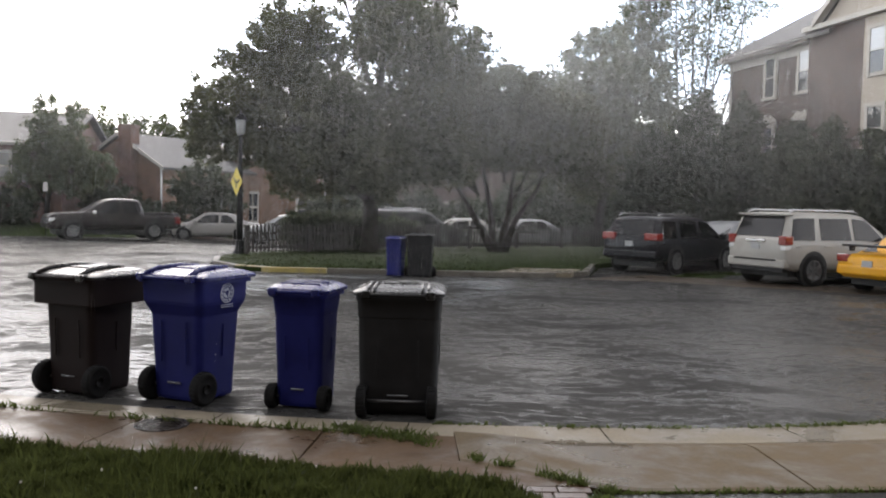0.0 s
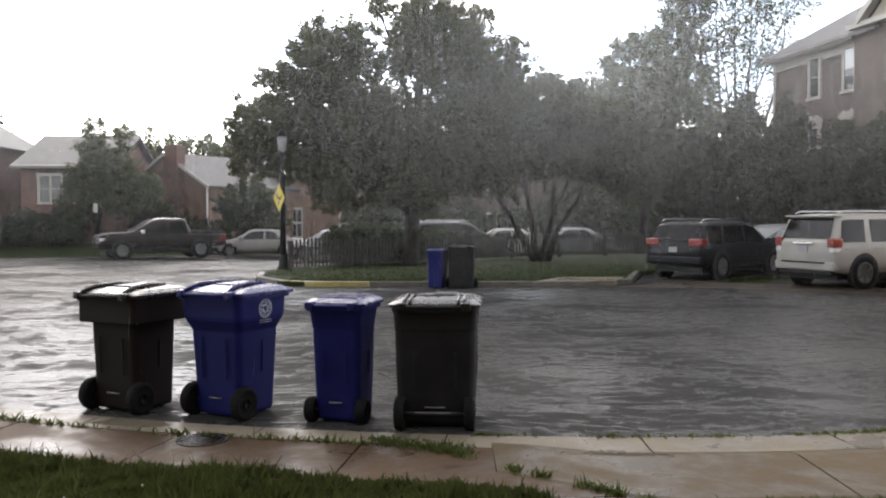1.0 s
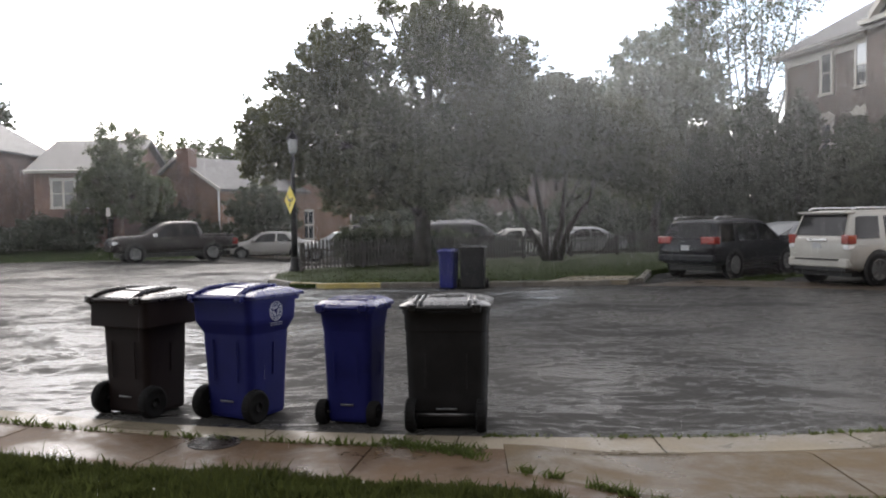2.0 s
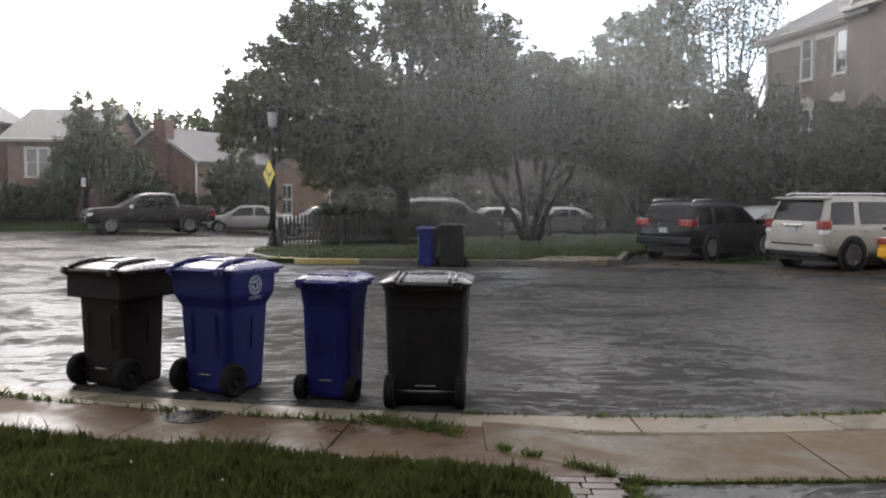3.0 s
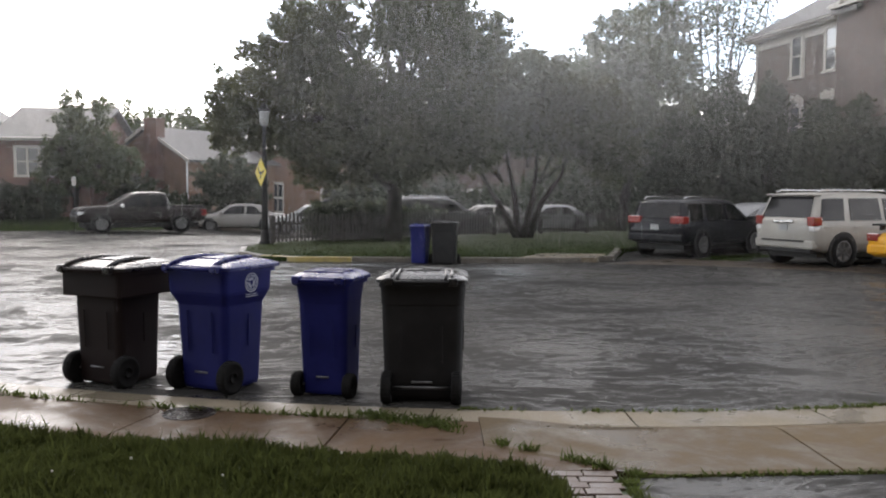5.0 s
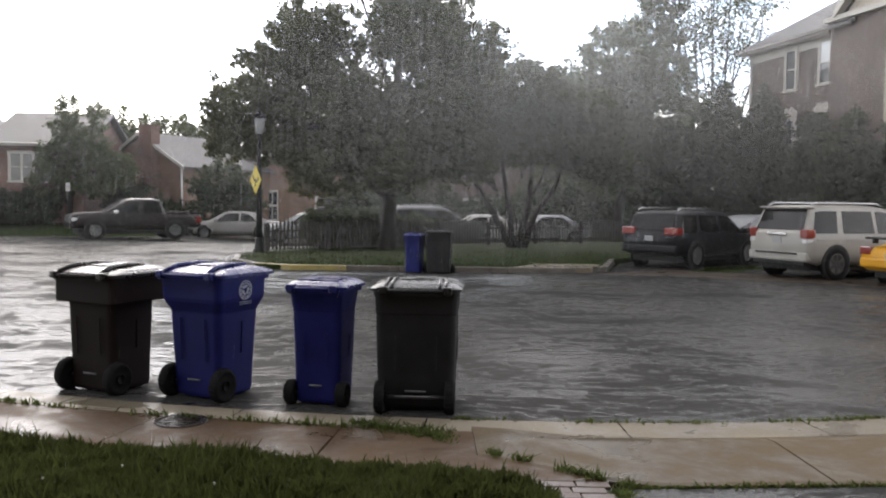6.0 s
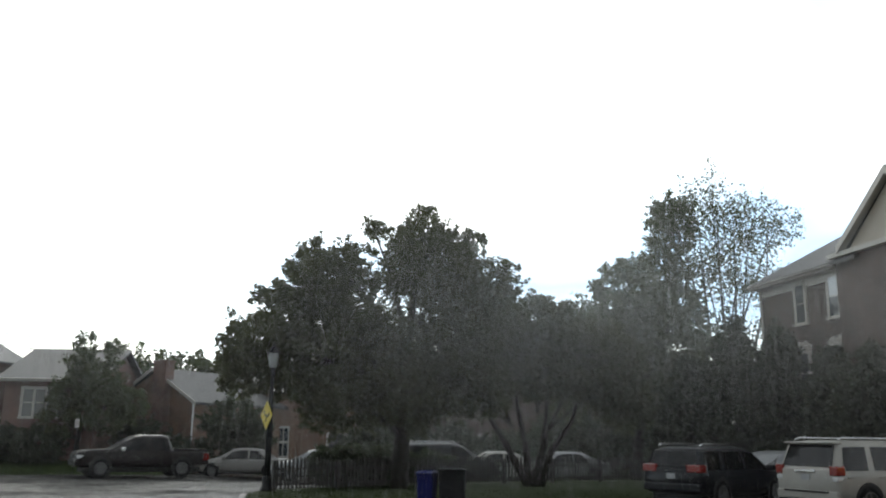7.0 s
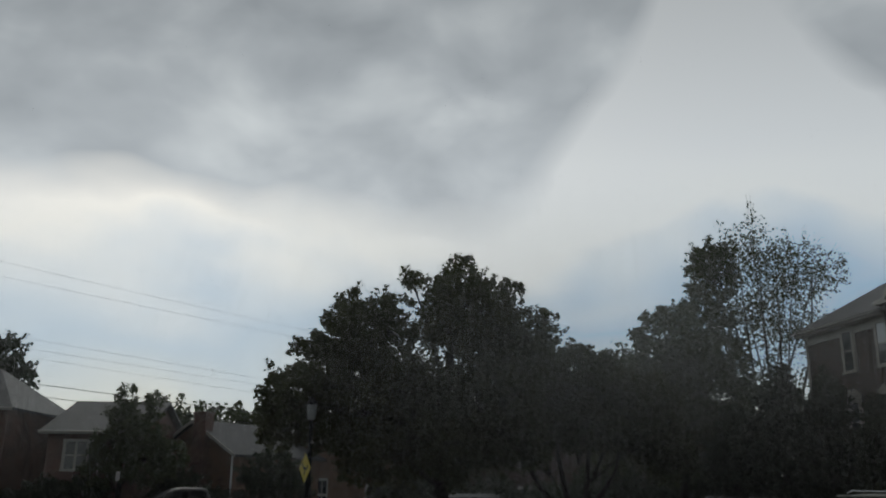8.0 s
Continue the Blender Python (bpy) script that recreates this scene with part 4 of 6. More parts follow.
    part("grille", boxed(xf - 0.05, xf + 0.012, -hwf * 0.5, hwf * 0.5, zbf - 0.28, zbf - 0.06, 0.02), UNDER, c)
    part("undertray", boxed(xr + 0.3, xf - 0.3, -hwr * 0.8, hwr * 0.8, wr_ * 0.55, wr_ * 1.1), UNDER, c)
    if bed:
        x0, x1, zt = bed
        part("bed_liner", boxed(x0, x1, -hwr * 0.84, hwr * 0.84, zt, zt + 0.012), UNDER, c)
        for sgn in (-1, 1):
            part("bed_rail", boxed(x0 - 0.08, x1 + 0.04, sgn * hwr * 0.92 - 0.05, sgn * hwr * 0.92 + 0.05, zt - 0.02, zt + 0.06, 0.015), paint, c)
    if spoiler:
        sx, sz, sw = spoiler
        part("spoiler", boxed(sx - 0.16, sx + 0.16, -sw, sw, sz, sz + 0.045, 0.015), UNDER, c)
        for sgn in (-1, 1):
            part("spoiler_leg", boxed(sx - 0.06, sx + 0.06, sgn * sw * 0.8 - 0.03, sgn * sw * 0.8 + 0.03, sz - 0.10, sz + 0.01), UNDER, c)
    return c


def suv_rows(L, H, W, belt=0.60):
    h, hw = L / 2, W / 2
    b = H * belt
    return [(-h, 0.48, b * 0.98, b + 0.03, hw * 0.90, hw * 0.80), (-h + 0.06, 0.40, b, b + 0.10, hw * 0.96, hw * 0.82), (-h + 0.27, 0.36, b, H - 0.06, hw * 0.99, hw * 0.78), (-h + 0.50, 0.34, b, H - 0.01, hw, hw * 0.79), (0.0, 0.32, b, H, hw, hw * 0.80), (0.42, 0.32, b - 0.01, H - 0.06, hw, hw * 0.79),
            (0.85, 0.32, b - 0.02, lerp(b, H, 0.52), hw, hw * 0.80), (1.28, 0.34, b - 0.03, b + 0.03, hw * 0.99, hw * 0.84), (h - 0.35, 0.36, b - 0.12, b - 0.06, hw * 0.97, hw * 0.8), (h - 0.08, 0.40, b - 0.24, b - 0.19, hw * 0.90, hw * 0.72), (h, 0.46, b - 0.34, b - 0.30, hw * 0.80, hw * 0.6)]


def sedan_rows(L, H, W):
    h, hw = L / 2, W / 2
    b = H * 0.62
    return [(-h, 0.42, b - 0.10, b - 0.06, hw * 0.84, hw * 0.66), (-h + 0.10, 0.34, b, b + 0.03, hw * 0.93, hw * 0.74), (-h + 0.62, 0.28, b + 0.01, b + 0.06, hw * 0.99, hw * 0.76), (-h + 1.30, 0.26, b, H - 0.06, hw, hw * 0.68), (-h + 1.75, 0.25, b, H, hw, hw * 0.69), (0.15, 0.25, b, H, hw, hw * 0.70), (0.45, 0.25, b - 0.01, H - 0.06, hw, hw * 0.70),
            (1.20, 0.26, b - 0.03, b + 0.05, hw * 0.99, hw * 0.78), (h - 0.45, 0.28, b - 0.12, b - 0.07, hw * 0.96, hw * 0.76), (h - 0.10, 0.32, b - 0.22, b - 0.18, hw * 0.88, hw * 0.66), (h, 0.38, b - 0.32, b - 0.28, hw * 0.76, hw * 0.55)]


def suv(m, label, colour, L=4.80, H=1.76, W=1.92, lamps=("tail", 0.98, 1.20, 0.22), rim_mat=None, wr_=0.385):
    b, hw = H * 0.60, W / 2
    return car(m, label, "SUV", colour, W, suv_rows(L, H, W), (-L / 2 + 0.90, L / 2 - 0.98), wr_,
               [(-L / 2 + 0.20, -L / 2 + 0.95, -L / 2 + 0.36, -L / 2 + 1.03), (-L / 2 + 1.16, -0.22, -L / 2 + 1.20, -0.24), (-0.10, 1.0, -0.10, 0.46)],
               (1.30, b + 0.045, 0.50, H - 0.085, hw * 0.80, hw * 0.66), (-L / 2 + 0.045, b + 0.12, -L / 2 + 0.24, H - 0.10, hw * 0.76, hw * 0.68), True, lamps, plate_z=b - 0.12, rim_mat=rim_mat)


def sedan(m, label, colour, L=4.65, H=1.44, W=1.80, spoiler=None, lamps=("tail", 0.68, 0.86, 0.30)):
    b, hw = H * 0.62, W / 2
    return car(m, label, "car", colour, W, sedan_rows(L, H, W), (-L / 2 + 0.98, L / 2 - 0.92), 0.32,
               [(-L / 2 + 1.15, -0.36, -L / 2 + 1.55, -0.38), (-0.26, 0.86, -0.28, 0.42)],
               (1.18, b + 0.075, 0.49, H - 0.07, hw * 0.76, hw * 0.60), (-L / 2 + 0.64, b + 0.085, -L / 2 + 1.30, H - 0.075, hw * 0.74, hw * 0.58), False, lamps, plate_z=b - 0.16, spoiler=spoiler)


def pickup(m, label, colour):
    L, W, H = 5.25, 1.88, 1.70
    h, hw, b = L / 2, W / 2, 1.04
    rows = [(-h, 0.55, b - 0.06, b - 0.03, hw * 0.94, hw * 0.86), (-h + 0.10, 0.46, b - 0.01, b + 0.02, hw * 0.97, hw * 0.88), (-1.12, 0.42, b, b + 0.03, hw * 0.98, hw * 0.88), (-1.06, 0.42, b, b + 0.30, hw * 0.98, hw * 0.80), (-0.95, 0.42, b, H - 0.05, hw, hw * 0.78), (-0.7, 0.42, b, H, hw, hw * 0.78), (0.10, 0.42, b, H, hw, hw * 0.78), (0.42, 0.42, b, H - 0.06, hw, hw * 0.78),
            (1.28, 0.42, b - 0.02, b + 0.10, hw * 0.99, hw * 0.84), (h - 0.40, 0.44, b - 0.05, b + 0.05, hw * 0.98, hw * 0.84), (h - 0.10, 0.46, b - 0.10, b - 0.02, hw * 0.95, hw * 0.80), (h, 0.5, b - 0.18, b - 0.12, hw * 0.90, hw * 0.74)]
    return car(m, label, "pickup", colour, W, rows, (-h + 1.10, h - 0.92), 0.375, [(-0.98, -0.22, -0.88, -0.22), (-0.12, 0.98, -0.12, 0.42)], (1.26, b + 0.07, 0.45, H - 0.085, hw * 0.80, hw * 0.66), (-1.10, b + 0.10, -0.98, H - 0.10, hw * 0.7, hw * 0.64), False, ("tail", 0.68, 0.96, 0.14), plate_z=0.66, bed=(-h + 0.12, -1.18, b + 0.045))


WHITE_CAR = car_paint("white car paint", (0.36, 0.345, 0.312))
BLACK_CAR = car_paint("black blue car paint", (0.006, 0.006, 0.009))
BROWN_CAR = car_paint("dark maroon car paint", (0.012, 0.008, 0.008))
SILVER_CAR = car_paint("silver car paint", (0.24, 0.23, 0.215))
PALE_CAR = car_paint("pale silver car paint", (0.26, 0.265, 0.27))
YELLOW_CAR = car_paint("amber yellow car paint", (0.62, 0.30, 0.015))
GREY_CAR = car_paint("dark grey car paint", (0.03, 0.031, 0.034))
ALLOY = surface("dull alloy", [grey(0.07), grey(0.11), grey(0.16)], 8, (0.3, 0.45), 0.05, metal=0.2)

def on_street(x, y, turn):
    return pose(x, y, street_fall(x, y), 0, 0, turn)


suv(pose(10.66, 21.42, 0, 0, 0, 23), "white mud-splashed off-road SUV parked in the court", WHITE_CAR, 4.82, 1.76, 1.92)
def rear_trim(c, L, H, W):
    """Tailgate garnish, spoiler, step and a darker valance on the off-road SUV."""
    b, xr = H * 0.60, -L / 2
    part("garnish", boxed(xr - 0.05, xr + 0.01, -0.30, 0.30, b - 0.02, b + 0.05, 0.02), CHROME, c)
    part("spoiler", boxed(xr + 0.12, xr + 0.42, -W * 0.38, W * 0.38, H - 0.075, H - 0.03, 0.015), c.children[0].data.materials[0], c)
    part("bumper_step", boxed(xr - 0.06, xr + 0.1, -W * 0.34, W * 0.34, 0.60, 0.64, 0.01), UNDER, c)
    part("valance", boxed(xr + 0.02, xr + 0.4, -W * 0.42, W * 0.42, 0.34, 0.44, 0.02), UNDER, c)
    for sx in (-1, 1):
        part("reverse_lamp", boxed(xr - 0.014, xr + 0.2, sx * (W * 0.43) - 0.10, sx * (W * 0.43) + 0.06, 0.86, 0.96, 0.02), CLEAR_LENS, c)


rear_trim(bpy.data.objects["suv"], 4.82, 1.76, 1.92)
suv(pose(7.75, 24.6, 0, 0, 0, 41), "black SUV parked nose-in beside the green", BLACK_CAR, 4.60, 1.57, 1.86, ("tail", 0.92, 1.12, 0.42), wr_=0.36)
sedan(pose(12.1, 19.1, 0, 0, 0, 22), "amber yellow sports coupe with black rear spoiler", YELLOW_CAR, 4.5, 1.33, 1.82, (-2.05, 1.03, 0.72))
sedan(pose(10.6, 27.2, 0, 0, 0, 36), "silver saloon parked between two SUVs", PALE_CAR)
pickup(pose(-12.58, 37.0, 0, 0, 0, 211), "dark maroon crew-cab pickup truck parked along the street", BROWN_CAR)
sedan(on_street(-9.75, 43.5, 190), "silver saloon parked across the street behind the pickup", SILVER_CAR, 4.6, 1.38)
sedan(on_street(-5.9, 42.5, 192), "pale silver saloon parked beyond the picket fence", PALE_CAR)
sedan(on_street(-3.2, 43.6, 192), "white saloon parked beyond the picket fence", WHITE_CAR)
suv(on_street(0.25, 36.6, 18), "dark grey SUV with bright roof rails parked beyond the fence", GREY_CAR, 4.3, 1.66, 1.78)
sedan(on_street(2.6, 43.2, 192), "white saloon seen under the low tree", WHITE_CAR)
sedan(on_street(6.2, 45.0, 190), "pale saloon parked far along the back street", PALE_CAR)


# ---- houses ----
def house_window(parent, m, w, h, split=2, pale_upper=False, shutters=False, sill=True):
    """A sash window on a wall; local x along the wall, z up, -y outward, origin at the middle of the sill."""
    win = part("window", boxed(-w / 2 - 0.09, w / 2 + 0.09, -0.05, 0.02, -0.09, h + 0.10), TRIM, parent, m=m)
    for k in range(split):
        x0 = -w / 2 + w * k / split
        x1 = x0 + w / split
        part("pane", boxed(x0 + 0.04, x1 - 0.04, -0.062, -0.053, h * 0.52, h - 0.03), PALE_PANE if pale_upper else PANE, win)
        part("pane", boxed(x0 + 0.04, x1 - 0.04, -0.060, -0.053, 0.03, h * 0.49), PANE, win)
        part("meeting_rail", boxed(x0 + 0.02, x1 - 0.02, -0.078, -0.053, h * 0.49, h * 0.52), TRIM, win)
    for k in range(1, split):
        xm = -w / 2 + w * k / split
        part("mullion", boxed(xm - 0.05, xm + 0.05, -0.085, -0.053, 0, h), TRIM, win)
    for sx in (-1, 1):
        part("jamb", boxed(sx * w / 2 - 0.06, sx * w / 2 + 0.06, -0.085, -0.05, -0.02, h + 0.04), TRIM, win)
    part("head", boxed(-w / 2 - 0.10, w / 2 + 0.10, -0.09, -0.05, h + 0.0, h + 0.11), TRIM, win)
    if sill:
        part("sill", boxed(-w / 2 - 0.13, w / 2 + 0.13, -0.12, -0.05, -0.09, -0.02), TRIM, win)
    if shutters:
        for sx in (-1, 1):
            part("shutter", boxed(sx * (w / 2 + 0.26) - 0.15, sx * (w / 2 + 0.26) + 0.15, -0.06, 0.0, -0.03, h + 0.03), WHITE, win)
    return win


def prism(pts, y0, y1):
    """An upright polygon (x, z) run from y0 to y1."""
    n = len(pts)
    verts = [(x, y0, z) for x, z in pts] + [(x, y1, z) for x, z in pts]
    faces = [tuple(range(n))[::-1], tuple(range(n, 2 * n))] + [(i, (i + 1) % n, n + (i + 1) % n, n + i) for i in range(n)]
    return mesh_from("prism", verts, faces)


def slope_plate(a, b, c, d, thick):
    """A roof plane from four corners, thickened downwards."""
    vs = [Vector(p) for p in (a, b, c, d)]
    verts = [tuple(v) for v in vs] + [tuple(v - Vector((0, 0, thick))) for v in vs]
    return mesh_from("slope", verts, [(0, 1, 2, 3), (7, 6, 5, 4), (0, 4, 5, 1), (1, 5, 6, 2), (2, 6, 7, 3), (3, 7, 4, 0)])


# brick town house beside the court; local x runs along its front, -y looks to the street
WALL_A, WALL_B = Vector((12.80, 34.0, 0)), Vector((13.86, 29.05, 0))
run = (WALL_B - WALL_A).normalized()
front = Matrix.Translation(WALL_A) @ pose(0, 0, 0, 0, 0, math.degrees(atan2(run.y, run.x)))
town = thing("town_house", front, "red-brown brick town house with beige window bay and gable", "house")
WX = (WALL_B - WALL_A).length
part("wall", boxed(0, WX, 0, 8.5, -0.1, 7.62), BRICK_R, town)
part("frieze", boxed(-0.02, WX - 0.02, -0.05, -0.003, 7.32, 7.62), TRIM, town)
part("eave", boxed(-0.20, WX - 0.03, -0.42, 0.1, 7.62, 7.78), TRIM, town)
part("gutter", tube([(-0.20, -0.47, 7.74), (WX - 0.05, -0.47, 7.74)], 0.06), TRIM, town)
part("roof", slope_plate((-0.24, -0.52, 7.80), (WX + 1.2, -0.52, 7.80), (WX + 1.2, 4.25, 10.3), (-0.24, 4.25, 10.3), 0.12), ROOF, town, "wet grey shingle roof")
part("roof", slope_plate((-0.4, 9.0, 7.80), (-0.4, 4.25, 10.3), (WX + 1.2, 4.25, 10.3), (WX + 1.2, 9.0, 7.80), 0.12), ROOF, town)
part("gable_wall", mesh_from("gable_wall", [(0.0, 0, 7.62), (0.0, 8.5, 7.62), (0.0, 4.25, 10.15), (0.2, 0, 7.62), (0.2, 8.5, 7.62), (0.2, 4.25, 10.15)], [(0, 2, 1), (3, 4, 5), (0, 1, 4, 3), (1, 2, 5, 4), (2, 0, 3, 5)]), BRICK_R, town)
for pts in ([(0.03, -0.06, 7.6), (0.03, -0.06, 3.0)], [(WX - 0.10, -0.36, 7.7), (WX - 0.10, -0.10, 7.4), (WX - 0.10, -0.08, 3.0)]):
    part("downpipe", tube(pts, 0.05), TRIM, town)
house_window(town, pose(2.55, 0, 6.02), 0.62, 1.42, 1)
house_window(town, pose(4.46, 0, 6.02), 0.62, 1.42, 1, True)
for wx_ in (2.55, 4.46):
    low = house_window(town, pose(wx_, 0, 3.48), 0.62, 1.42, 1)
    part("head_board", boxed(-0.48, 0.48, -0.11, -0.05, 1.53, 1.66, 0.01), TRIM, low)
    part("pediment", prism([(-0.50, 1.665), (0.50, 1.665), (0.40, 1.73), (0.16, 1.88), (0.10, 1.80), (-0.10, 1.80), (-0.16, 1.88), (-0.40, 1.73)], -0.13, -0.05), TRIM, low, "cream broken pediment")
# gabled bay, proud of the rest
G0, G1, GY = WX - 0.02, WX + 6.2, -0.32
GM = (G0 + G1) / 2
part("bay_wall", boxed(G0, G1, GY, 8.3, -0.1, 7.9), BRICK_R, town)
part("bay_eave", boxed(G0 - 0.12, G1 + 0.12, GY - 0.24, GY + 0.05, 7.9, 8.06), TRIM, town)
GL, GRT, GZ, GTOP = G0 + 0.50, G1 - 0.50, 8.22, 10.30
part("gable", prism([(GL + 0.25, GZ - 0.16), (GRT - 0.25, GZ - 0.16), (GM, GTOP - 0.20)], GY - 0.02, GY + 0.2), SIDING, town, "beige siding gable")
for sx, xe in ((-1, GL), (1, GRT)):
    part("rake_board", mesh_from("rake", [(xe, GY - 0.32, GZ - 0.24), (xe, GY - 0.26, GZ - 0.24), (xe, GY - 0.26, GZ), (xe, GY - 0.32, GZ), (GM, GY - 0.32, GTOP - 0.24), (GM, GY - 0.26, GTOP - 0.24), (GM, GY - 0.26, GTOP), (GM, GY - 0.32, GTOP)], [(0, 1, 2, 3), (4, 7, 6, 5), (0, 4, 5, 1), (1, 5, 6, 2), (2, 6, 7, 3), (3, 7, 4, 0)]), TRIM, town)
    part("bay_roof", slope_plate((xe, GY - 0.30, GZ + 0.02), (xe, 8.3, GZ + 0.02), (GM, 8.3, GTOP + 0.04), (GM, GY - 0.30, GTOP + 0.04), 0.10), ROOF_D, town)
    part("soffit", slope_plate((xe, GY - 0.26, GZ - 0.10), (xe, GY + 0.02, GZ - 0.10), (GM, GY + 0.02, GTOP - 0.08), (GM, GY - 0.26, GTOP - 0.08), 0.03), TRIM, town)
vent = part("vent", lathe([(0.26, -0.05), (0.26, 0.0), (0.20, 0.0), (0.20, -0.02)], 20), TRIM, town, m=pose(GM, GY - 0.03, 9.2, 90))
for k in range(5):
    part("louvre", boxed(-0.16, 0.16, -0.15 + 0.06 * k, -0.11 + 0.06 * k, 0.003, 0.02), SIDING, vent)
BX = 2.95
part("bay_panel", boxed(G0 + BX - 0.28, G0 + BX + 2.1, GY - 0.06, GY - 0.004, 2.9, 7.86), SIDING, town, "beige panelled window bay")
for zz in (6.08, 3.70):
    for k in range(2):
        house_window(town, pose(G0 + BX + 0.38 + 0.98 * k, GY - 0.065, zz), 0.72, 1.38, 1, zz > 5 , sill=False)
for k in range(2):
    house_window(town, pose(G0 + BX + 0.38 + 0.98 * k, GY - 0.004, 0.9), 0.72, 1.38, 1)


def plain_house(m, label, wx, dy, eave, ridge, wall, roof, windows, hip=0.0, over=0.35, base=-0.2):
    """Rectangular house; local x along the front, -y the front; ridge along x."""
    h = thing("house", m, label, "house", "houses across the street")
    part("wall", boxed(0, wx, 0, dy, base, eave), wall, h)
    e = eave + 0.05
    for ya, yb in ((-over, dy / 2), (dy + over, dy / 2)):
        part("roof", slope_plate((-over, ya, e), (wx + over, ya, e), (wx + over - hip, yb, ridge), (-over + hip, yb, ridge), 0.14), roof, h)
    if hip:
        for xa, xb in ((-over, -over + hip), (wx + over, wx + over - hip)):
            part("roof_end", mesh_from("hip", [(xa, -over, e), (xa, dy + over, e), (xb, dy / 2, ridge), (xa, -over, e - 0.12), (xa, dy + over, e - 0.12), (xb, dy / 2, ridge - 0.12)], [(0, 1, 2), (5, 4, 3), (0, 3, 4, 1), (1, 4, 5, 2), (2, 5, 3, 0)]), roof, h)
    else:
        for xa in (0.0, wx - 0.2):
            verts = [(xa, 0, eave), (xa, dy, eave), (xa, dy / 2, ridge - 0.16), (xa + 0.2, 0, eave), (xa + 0.2, dy, eave), (xa + 0.2, dy / 2, ridge - 0.16)]
            part("gable_wall", mesh_from("gable", verts, [(0, 2, 1), (3, 4, 5), (0, 1, 4, 3), (1, 2, 5, 4), (2, 0, 3, 5)]), wall, h)
    part("fascia", boxed(-over, wx + over, -over - 0.03, -over, e - 0.16, e - 0.01), TRIM, h)
    part("gutter", tube([(-over, -over - 0.07, e - 0.05), (wx + over, -over - 0.07, e - 0.05)], 0.06), TRIM, h)
    for x, z, w, hh, sp, sh in windows:
        house_window(h, pose(x, 0, z), w, hh, sp, False, sh)
    return h


# low ranch wing with the wide window, and the taller hipped house next to it
plain_house(pose(-21.4, 42.6, 0.55, 0, 0, 4), "orange-red brick house with wet grey roof and wide window", 4.4, 8.0, 3.75, 5.65, BRICK_L, ROOF, [(1.75, 1.95, 1.72, 1.35, 3, False)])
hipped = plain_house(pose(-31.2, 42.0, 0.4, 0, 0, 3), "two-storey brick house with hipped roof and white shutters", 7.7, 8.0, 5.0, 7.5, BRICK_L, ROOF, [(5.95, 3.55, 0.85, 1.15, 1, True), (3.0, 3.75, 0.9, 1.15, 1, True), (3.0, 0.9, 0.9, 1.3, 1, True)], hip=3.0)
part("door", boxed(6.15, 6.95, -0.06, -0.003, 0.3, 2.35), WHITE, hipped, "white panelled front door")
part("door_frame", boxed(6.05, 7.05, -0.04, -0.002, 0.28, 2.48), TRIM, hipped)
# gable-end house with the chimney
chim_m = Matrix.Translation((-18.75, 50.2, 0.4)) @ pose(0, 0, 0, 0, 0, -29)
end_house = thing("house", chim_m, "brick gable-end house with broad brick chimney and wet roof", "house", "houses across the street")
GW, GD, GE, GR = 6.2, 9.0, 3.15, 4.85
part("wall", prism([(0, -0.3), (GW, -0.3), (GW, GE), (GW / 2, GR), (0, GE)], 0, GD), BRICK_T, end_house)
for xe, sg in ((-0.35, -1), (GW + 0.35, 1)):
    part("roof", slope_plate((xe, -0.3, GE - 0.08), (xe, GD + 0.3, GE - 0.08), (GW / 2, GD + 0.3, GR + 0.16), (GW / 2, -0.3, GR + 0.16), 0.13), ROOF, end_house)
    part("rake_board", mesh_from("rake", [(xe, -0.36, GE - 0.26), (xe, -0.302, GE - 0.26), (xe, -0.302, GE - 0.08), (xe, -0.36, GE - 0.08), (GW / 2, -0.36, GR - 0.02), (GW / 2, -0.302, GR - 0.02), (GW / 2, -0.302, GR + 0.16), (GW / 2, -0.36, GR + 0.16)], [(0, 1, 2, 3), (4, 7, 6, 5), (0, 4, 5, 1), (1, 5, 6, 2), (2, 6, 7, 3), (3, 7, 4, 0)]), TRIM, end_house)
chimney = part("chimney", boxed(GW / 2 + 0.28, GW / 2 + 1.20, -0.48, 0.15, -0.3, 5.24), BRICK_L, end_house, "broad red brick chimney")
part("chimney_cap", boxed(GW / 2 + 0.23, GW / 2 + 1.25, -0.53, 0.20, 5.24, 5.38), BRICK_L, chimney)
part("downpipe", tube([(GW - 0.05, -0.06, GE - 0.1), (GW - 0.05, -0.06, 0.2)], 0.05), WHITE, end_house)
house_window(end_house, pose(1.3, 0, 1.3), 0.8, 1.2, 1)
# house seen behind the lamp post, and the long row behind the green
tan = plain_house(pose(-12.0, 53.5, 0.2, 0, 0, 2), "tan brick house with pale door half hidden by trees", 7.5, 9.0, 4.15, 6.0, BRICK_T, ROOF_D, [(1.4, 2.3, 1.0, 1.2, 1, False), (5.6, 2.3, 1.0, 1.2, 1, False), (5.6, 0.5, 1.0, 1.2, 1, False)])
part("door", boxed(2.05, 2.75, -0.06, -0.003, 0.1, 2.15), TRIM, tan, "pale glazed front door")
for xa in (2.12, 2.43):
    for za in (0.35, 1.25):
        part("door_pane", boxed(xa, xa + 0.25, -0.07, -0.061, za, za + 0.75), PANE, tan)
